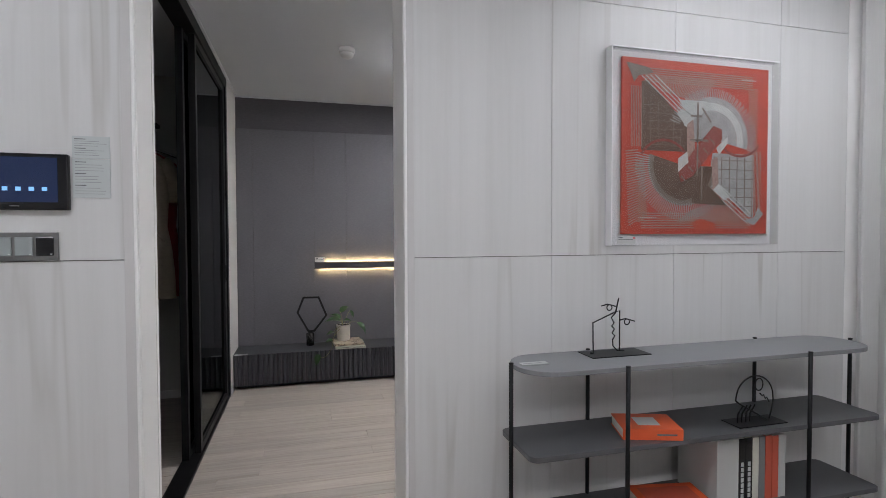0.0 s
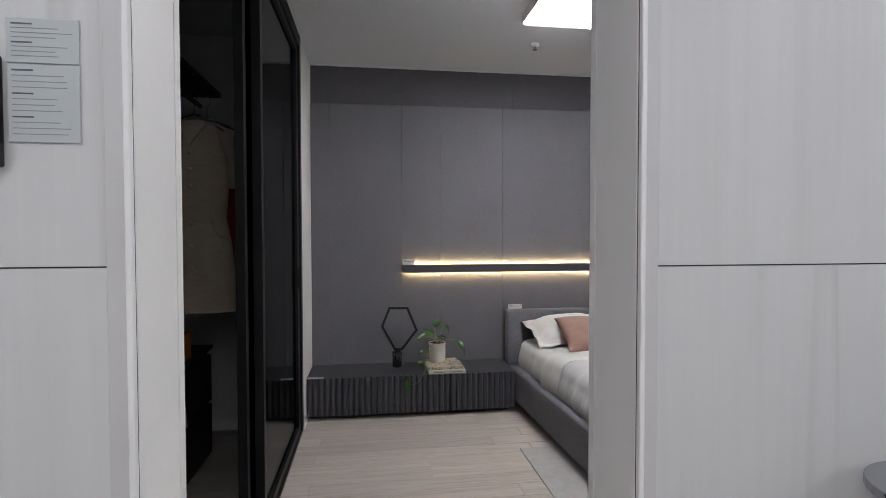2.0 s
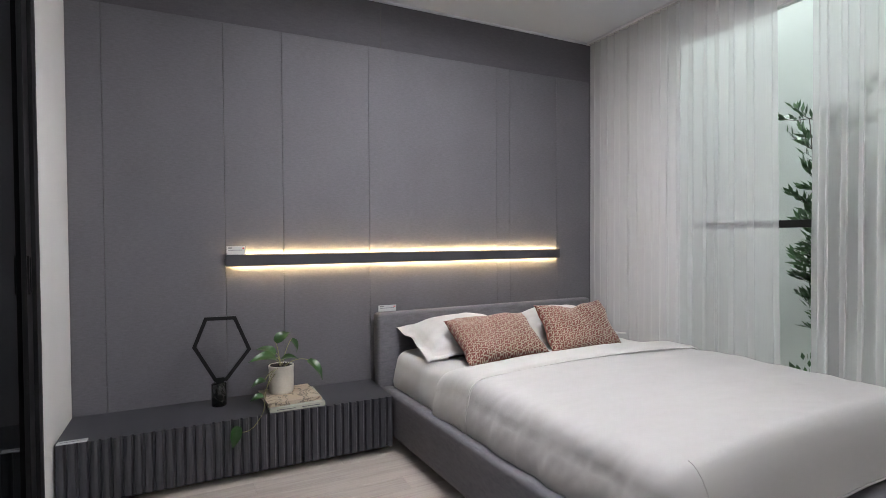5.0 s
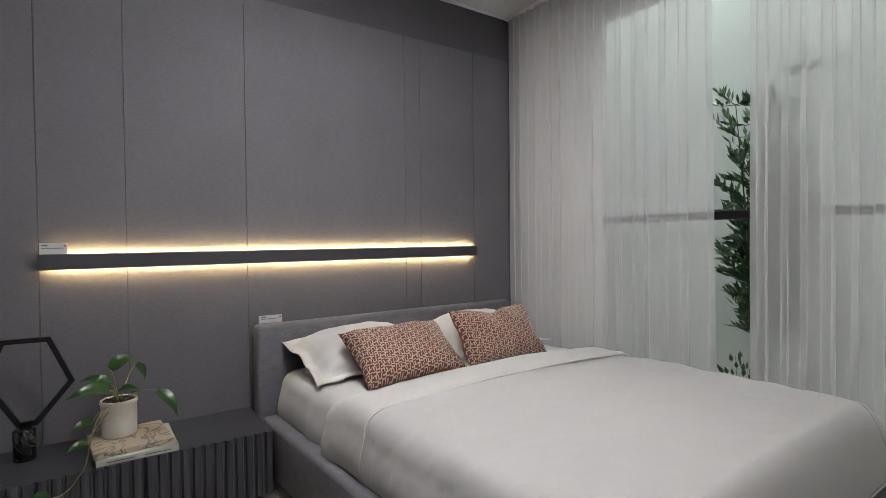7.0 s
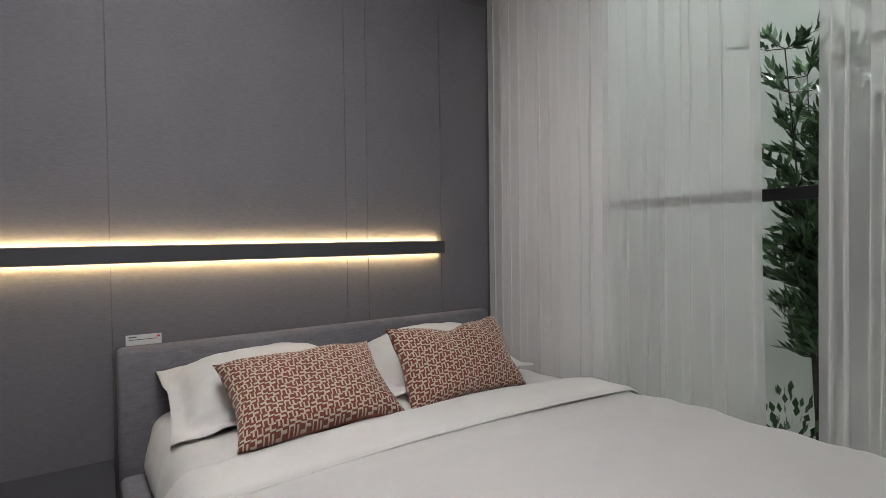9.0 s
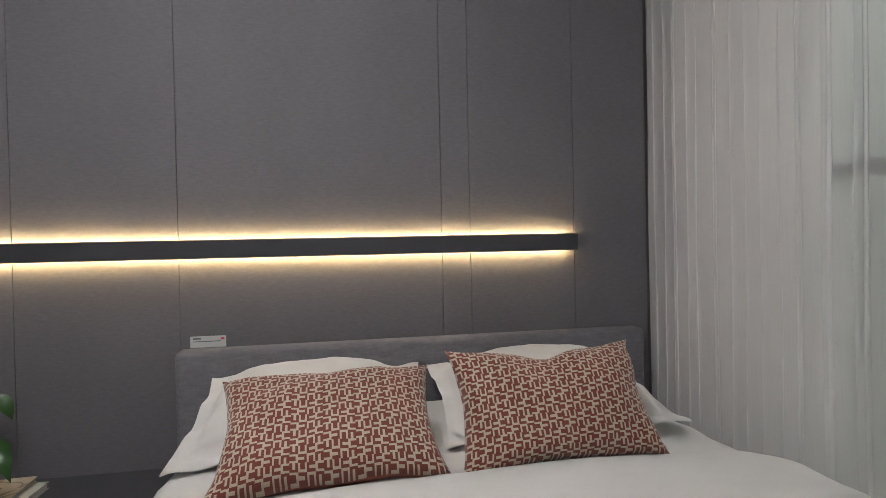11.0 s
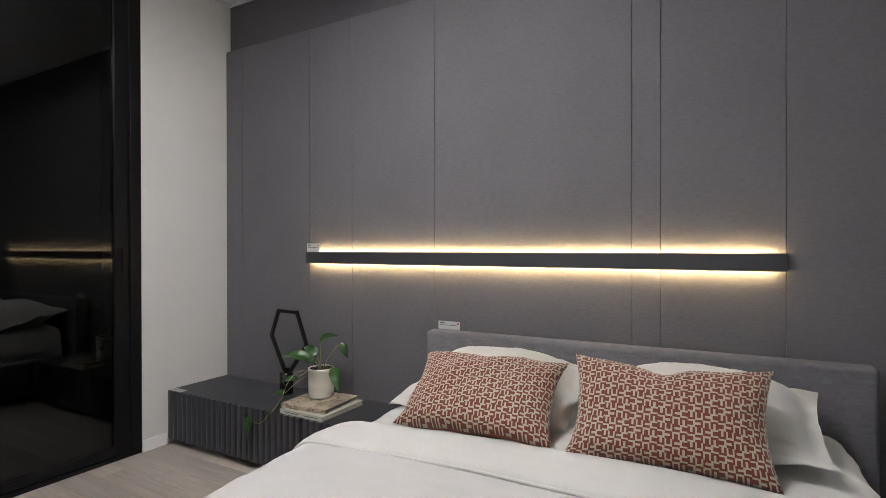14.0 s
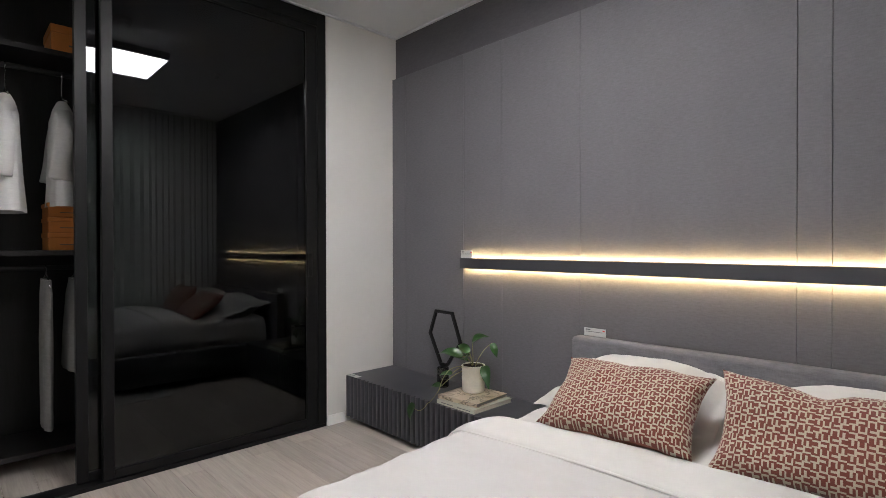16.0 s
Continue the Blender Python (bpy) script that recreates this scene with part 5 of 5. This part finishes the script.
def band(c, r0, r1, a0, a1, y, n=36):
    bm = bmesh.new()
    for i in range(n):
        a, b = (radians(a0 + (a1 - a0) * (i + k) / n) for k in (0, 1))
        quads(bm, [(c[0] + r * math.cos(w), c[1] - r * math.sin(w)) for r, w in ((r0, a), (r1, a), (r1, b), (r0, b))], y)
    return bm


def figure(pts, depth, mt, label="cut silk figure"):
    part("figure", flat([at(*p) for p in pts], AY - depth, 0.0004), mt, art, label)


UP, LOW = (0.60, 0.44), (0.40, 0.60)
figure([(0.12, 0.13), (0.16, 0.12), (0.42, 0.36), (0.46, 0.52), (0.12, 0.52)], 0.0003, "brown", "brown silk field")
figure([(0.60, 0.52), (0.90, 0.52), (0.90, 0.90), (0.86, 0.90), (0.58, 0.66)], 0.0003, "silver", "silver silk field")
part("ring", band(LOW, 0.02, 0.20, 165, 360, AY - 0.0012), "brown", art, "brown silk half disc")
part("ring", band(LOW, 0.20, 0.235, 165, 345, AY - 0.0014), "check", art, "taupe ring")
part("ring", band(UP, 0.02, 0.17, -12, 190, AY - 0.0012), "silver", art, "silver silk half disc")
part("ring", band(UP, 0.17, 0.215, -12, 160, AY - 0.0014), "pale_silk", art, "pale silver ring")
part("ring", band(UP, 0.215, 0.25, -12, 150, AY - 0.0014), "silver", art, "silver ring")
part("curve", band((0.27, 0.63), 0.165, 0.18, 30, 150, AY - 0.0030), "wine", art, "red curved band")
part("curve", band((0.79, 0.36), 0.165, 0.18, 210, 325, AY - 0.0030), "wine", art, "red curved band")
rays, pale = bmesh.new(), bmesh.new()
for i in range(64):
    a = radians(168 + 178 * i / 63)
    c, q = math.cos(a), -math.sin(a)
    line(rays, (LOW[0] + 0.225 * c, LOW[1] + 0.225 * q), (LOW[0] + 0.32 * c, LOW[1] + 0.32 * q), 0.0055, AY - 0.0022)
    a = radians(-12 + 172 * i / 63)
    c, q = math.cos(a), -math.sin(a)
    line(rays, (UP[0] + 0.24 * c, UP[1] + 0.24 * q), (UP[0] + (0.30 + 0.012 * (i % 2)) * c, UP[1] + 0.30 * q), 0.0055, AY - 0.0022)
    if i % 2:
        line(rays, (UP[0] + 0.05 * c, UP[1] + 0.05 * q), (UP[0] + 0.17 * c, UP[1] + 0.17 * q), 0.0012, AY - 0.0021)
part("rays", rays, "silver", art, "fine radiating stitched lines")
web = bmesh.new()
for i in range(30):
    f = i / 29
    # fans of thin lines from two corners, and close rules along the border
    line(web, (0.10, 0.52 + 0.40 * f), (0.02 + 0.02 * f, 0.53 + 0.42 * f), 0.0062, AY - 0.0018)
    line(web, (0.14 + 0.02 * f, 0.56 + 0.34 * f), (0.10, 0.60 + 0.33 * f), 0.0062, AY - 0.0018)
    line(web, (0.22 + 0.40 * f, 0.09), (0.26 + 0.24 * f, 0.18 + 0.05 * f), 0.006, AY - 0.0018)
    line(web, (0.92, 0.12 + 0.40 * f), (0.85 + 0.02 * f, 0.14 + 0.36 * f), 0.006, AY - 0.0018)
    line(web, (0.36 + 0.44 * f, 0.93), (0.46 + 0.26 * f, 0.86 - 0.08 * f), 0.006, AY - 0.0018)
for k in range(7):
    line(web, (0.12, 0.88 + 0.014 * k), (0.86, 0.88 + 0.014 * k), 0.006, AY - 0.0019)
    line(web, (0.14, 0.055 + 0.012 * k), (0.88, 0.055 + 0.012 * k), 0.006, AY - 0.0019)
    line(web, (0.055 + 0.011 * k, 0.16), (0.055 + 0.011 * k, 0.50), 0.005, AY - 0.0019)
    line(web, (0.885 + 0.010 * k, 0.50), (0.885 + 0.010 * k, 0.88), 0.005, AY - 0.0019)
part("stitches", web, "stitch", art, "close dull stitched lines")
for i in range(13):
    f = i / 12
    for k in range(4):
        x, z = 0.12 + 0.23 * f + 0.028 * k, 0.10 + 0.18 * f - 0.004 * k
        line(pale, (x, z), (x + 0.016, z + 0.013), 0.007, AY - 0.0026)
        x, z = 0.66 + 0.20 * f + 0.0, 0.745 + 0.15 * f + 0.026 * k - 0.03
        line(pale, (x, z), (x + 0.014, z + 0.010), 0.006, AY - 0.0026)
for i in range(9):
    line(pale, (0.10 + 0.014 * i, 0.905), (0.108 + 0.014 * i, 0.905), 0.006, AY - 0.0026)
    line(pale, (0.80 + 0.012 * i, 0.075), (0.808 + 0.012 * i, 0.075), 0.006, AY - 0.0026)
part("dashes", pale, "pale_silk", art, "short pale stitched dashes")
checks = bmesh.new()
for k in range(6):
    line(checks, (0.61 + 0.055 * k, 0.54), (0.61 + 0.055 * k, 0.68 + 0.045 * k), 0.007, AY - 0.0017)
    line(checks, (0.60, 0.56 + 0.055 * k), (0.895, 0.56 + 0.055 * k), 0.004, AY - 0.0017)
    line(checks, (0.13 + 0.05 * k, 0.16 + 0.04 * k), (0.13 + 0.05 * k, 0.50), 0.003, AY - 0.0017)
    line(checks, (0.13, 0.26 + 0.045 * k), (0.34 + 0.015 * k, 0.26 + 0.045 * k), 0.0025, AY - 0.0017)
part("checks", checks, "check", art, "faint woven checks")
for pts, dp, mt in (([(0.36, 0.22), (0.56, 0.22), (0.52, 0.30), (0.46, 0.31), (0.40, 0.27)], 0.0034, "pale_silk"),
                    ([(0.35, 0.30), (0.39, 0.27), (0.46, 0.33), (0.41, 0.37)], 0.0038, "pale_silk"),
                    ([(0.42, 0.36), (0.46, 0.33), (0.48, 0.56), (0.44, 0.66), (0.42, 0.56)], 0.0042, "stitch"),
                    ([(0.60, 0.36), (0.66, 0.38), (0.66, 0.44), (0.46, 0.66), (0.38, 0.70), (0.36, 0.63)], 0.0046, "wine"),
                    ([(0.59, 0.56), (0.63, 0.54), (0.64, 0.70), (0.60, 0.74)], 0.0042, "stitch"),
                    ([(0.36, 0.56), (0.42, 0.52), (0.43, 0.58), (0.36, 0.64)], 0.0050, "pale_silk"),
                    ([(0.62, 0.49), (0.70, 0.42), (0.70, 0.46), (0.64, 0.53)], 0.0050, "pale_silk"),
                    ([(0.60, 0.74), (0.64, 0.70), (0.72, 0.78), (0.68, 0.80)], 0.0050, "pale_silk"),
                    ([(0.44, 0.68), (0.58, 0.72), (0.70, 0.83), (0.46, 0.82)], 0.0030, "brown"),
                    ([(0.02, 0.03), (0.16, 0.05), (0.20, 0.08), (0.10, 0.10), (0.07, 0.14), (0.05, 0.09)], 0.0030, "check"),
                    ([(0.82, 0.92), (0.90, 0.90), (0.93, 0.84), (0.97, 0.88), (0.90, 0.95)], 0.0030, "silver"),
                    ([(0.46, 0.93), (0.52, 0.91), (0.62, 0.94), (0.62, 0.98), (0.48, 0.98)], 0.0030, "brick_red")):
    figure(pts, dp, mt)
bars = bmesh.new()
for i in range(5):
    line(bars, (0.38 + 0.05 * i, 0.66 - 0.055 * i), (0.41 + 0.05 * i, 0.69 - 0.055 * i), 0.008, AY - 0.0058)
for p, q in (((0.49, 0.23), (0.49, 0.66)), ((0.44, 0.31), (0.52, 0.31)), ((0.44, 0.45), (0.56, 0.45)), ((0.52, 0.26), (0.58, 0.34)), ((0.52, 0.60), (0.52, 0.80))):
    line(bars, p, q, 0.012, AY - 0.0060)
part("bars", bars, "check", art, "thin brown bars")
info_card(1.495, 2.109, 1.264, 0.085, 0.03, 0, "small white card under a framed scarf")

# wall controls
mon = thing("wall_monitor", (-0.535, 2.155, 1.372), "black wall pad with a lit blue screen", "wall monitor")
part("body", box(-0.675, -0.397, 2.134, 2.1545, 1.381, 1.552, 0.004), "screen_black", mon, "glossy black body")
part("screen", box(-0.648, -0.425, 2.1332, 2.1338, 1.405, 1.540), "screen", mon, "lit blue screen")
for k in range(6):
    x = -0.636 + 0.034 * k
    part("icon", box(x, x + 0.014, 2.1325, 2.1331, 1.439, 1.451), "icon", mon)
part("maker_mark", box(-0.55, -0.525, 2.1332, 2.1337, 1.392, 1.395), "steel", mon)
sw = thing("switch_plate", (-0.53, 2.155, 1.221), "brushed grey switch plate with square keys", "light switch")
part("plate", box(-0.665, -0.432, 2.146, 2.1545, 1.228, 1.314, 0.002), "steel", sw)
for k in range(4):
    x = -0.655 + 0.055 * k
    kx = part("key", box(x, x + 0.047, 2.143, 2.1465, 1.243, 1.300, 0.002), "screen_black" if k == 3 else "key", sw, "square glass key")
    part("lamp", box(x + 0.038, x + 0.043, 2.1424, 2.1429, 1.246, 1.249), "card", kx)
for z0, z1, rows in ((1.543, 1.612, 8), (1.421, 1.541, 12)):
    pl = thing("notice_plate", (-0.339, 2.155, z0), "pale notice plate with small grey print", "notice", "notices beside the wall pad")
    part("plate", box(-0.391, -0.288, 2.151, 2.1545, z0, z1, 0.0006, 1), "plate", pl)
    rnd = random.Random(rows)
    for r in range(rows):
        zz = z1 - 0.008 - r * (z1 - z0 - 0.012) / rows
        head = r % 4 == 0
        part("text_line", box(-0.384, -0.384 + (0.03 if head else rnd.uniform(0.06, 0.088)), 2.1503, 2.1508, zz - (0.0024 if head else 0.0013), zz), "ink" if head else "pale_ink", pl)
lying = thing("info_card", (1.07, 1.965, 0.848), "white card lying on the console shelf", "card", "small information cards")
part("plate", box(1.022, 1.122, 1.948, 1.984, 0.8485, 0.851, 0.0005, 1), "card", lying)
part("text_line", box(1.03, 1.10, 1.962, 1.966, 0.851, 0.8514), "pale_ink", lying)

for ob in list(bpy.data.objects):
    if ob not in before and ob.parent is None:
        ob.location += HALL

# ---- floor boards ----
boards = thing("floor_boards", (0.6, 2.0, 0), "pale greige oak boards laid across the room", "floor", "", "structure")
W, L = 0.118, 1.20
shapes = {}


def board_mesh(ln):
    key = round(ln, 3)
    if key not in shapes:
        bm = box(0, ln - 0.001, 0, W - 0.001, -0.012, 0, 0.0007, 1)
        me = bpy.data.meshes.new("board")
        bm.to_mesh(me)
        bm.free()
        me.materials.append(M["floor"])
        shapes[key] = me
    return shapes[key]


rnd = random.Random(11)
rows = int((5.0 + 1.3) / W)
for r in range(rows):
    y = -1.3 + r * W
    xa, xb = (-1.08, 2.8) if y > YP - 0.05 else (-1.7, 2.9)
    x = xa
    ln = rnd.choice((0.3, 0.5, 0.7, 0.9, 1.1))
    while x < xb - 0.01:
        ln2 = min(ln, xb - x)
        ob = new("board", board_mesh(round(ln2, 2) if ln2 > 0.05 else 0.05))
        ob.parent = boards
        ob.location = Vector((x, y, 0)) - ORIGIN[boards]
        x += ln2
        ln = L
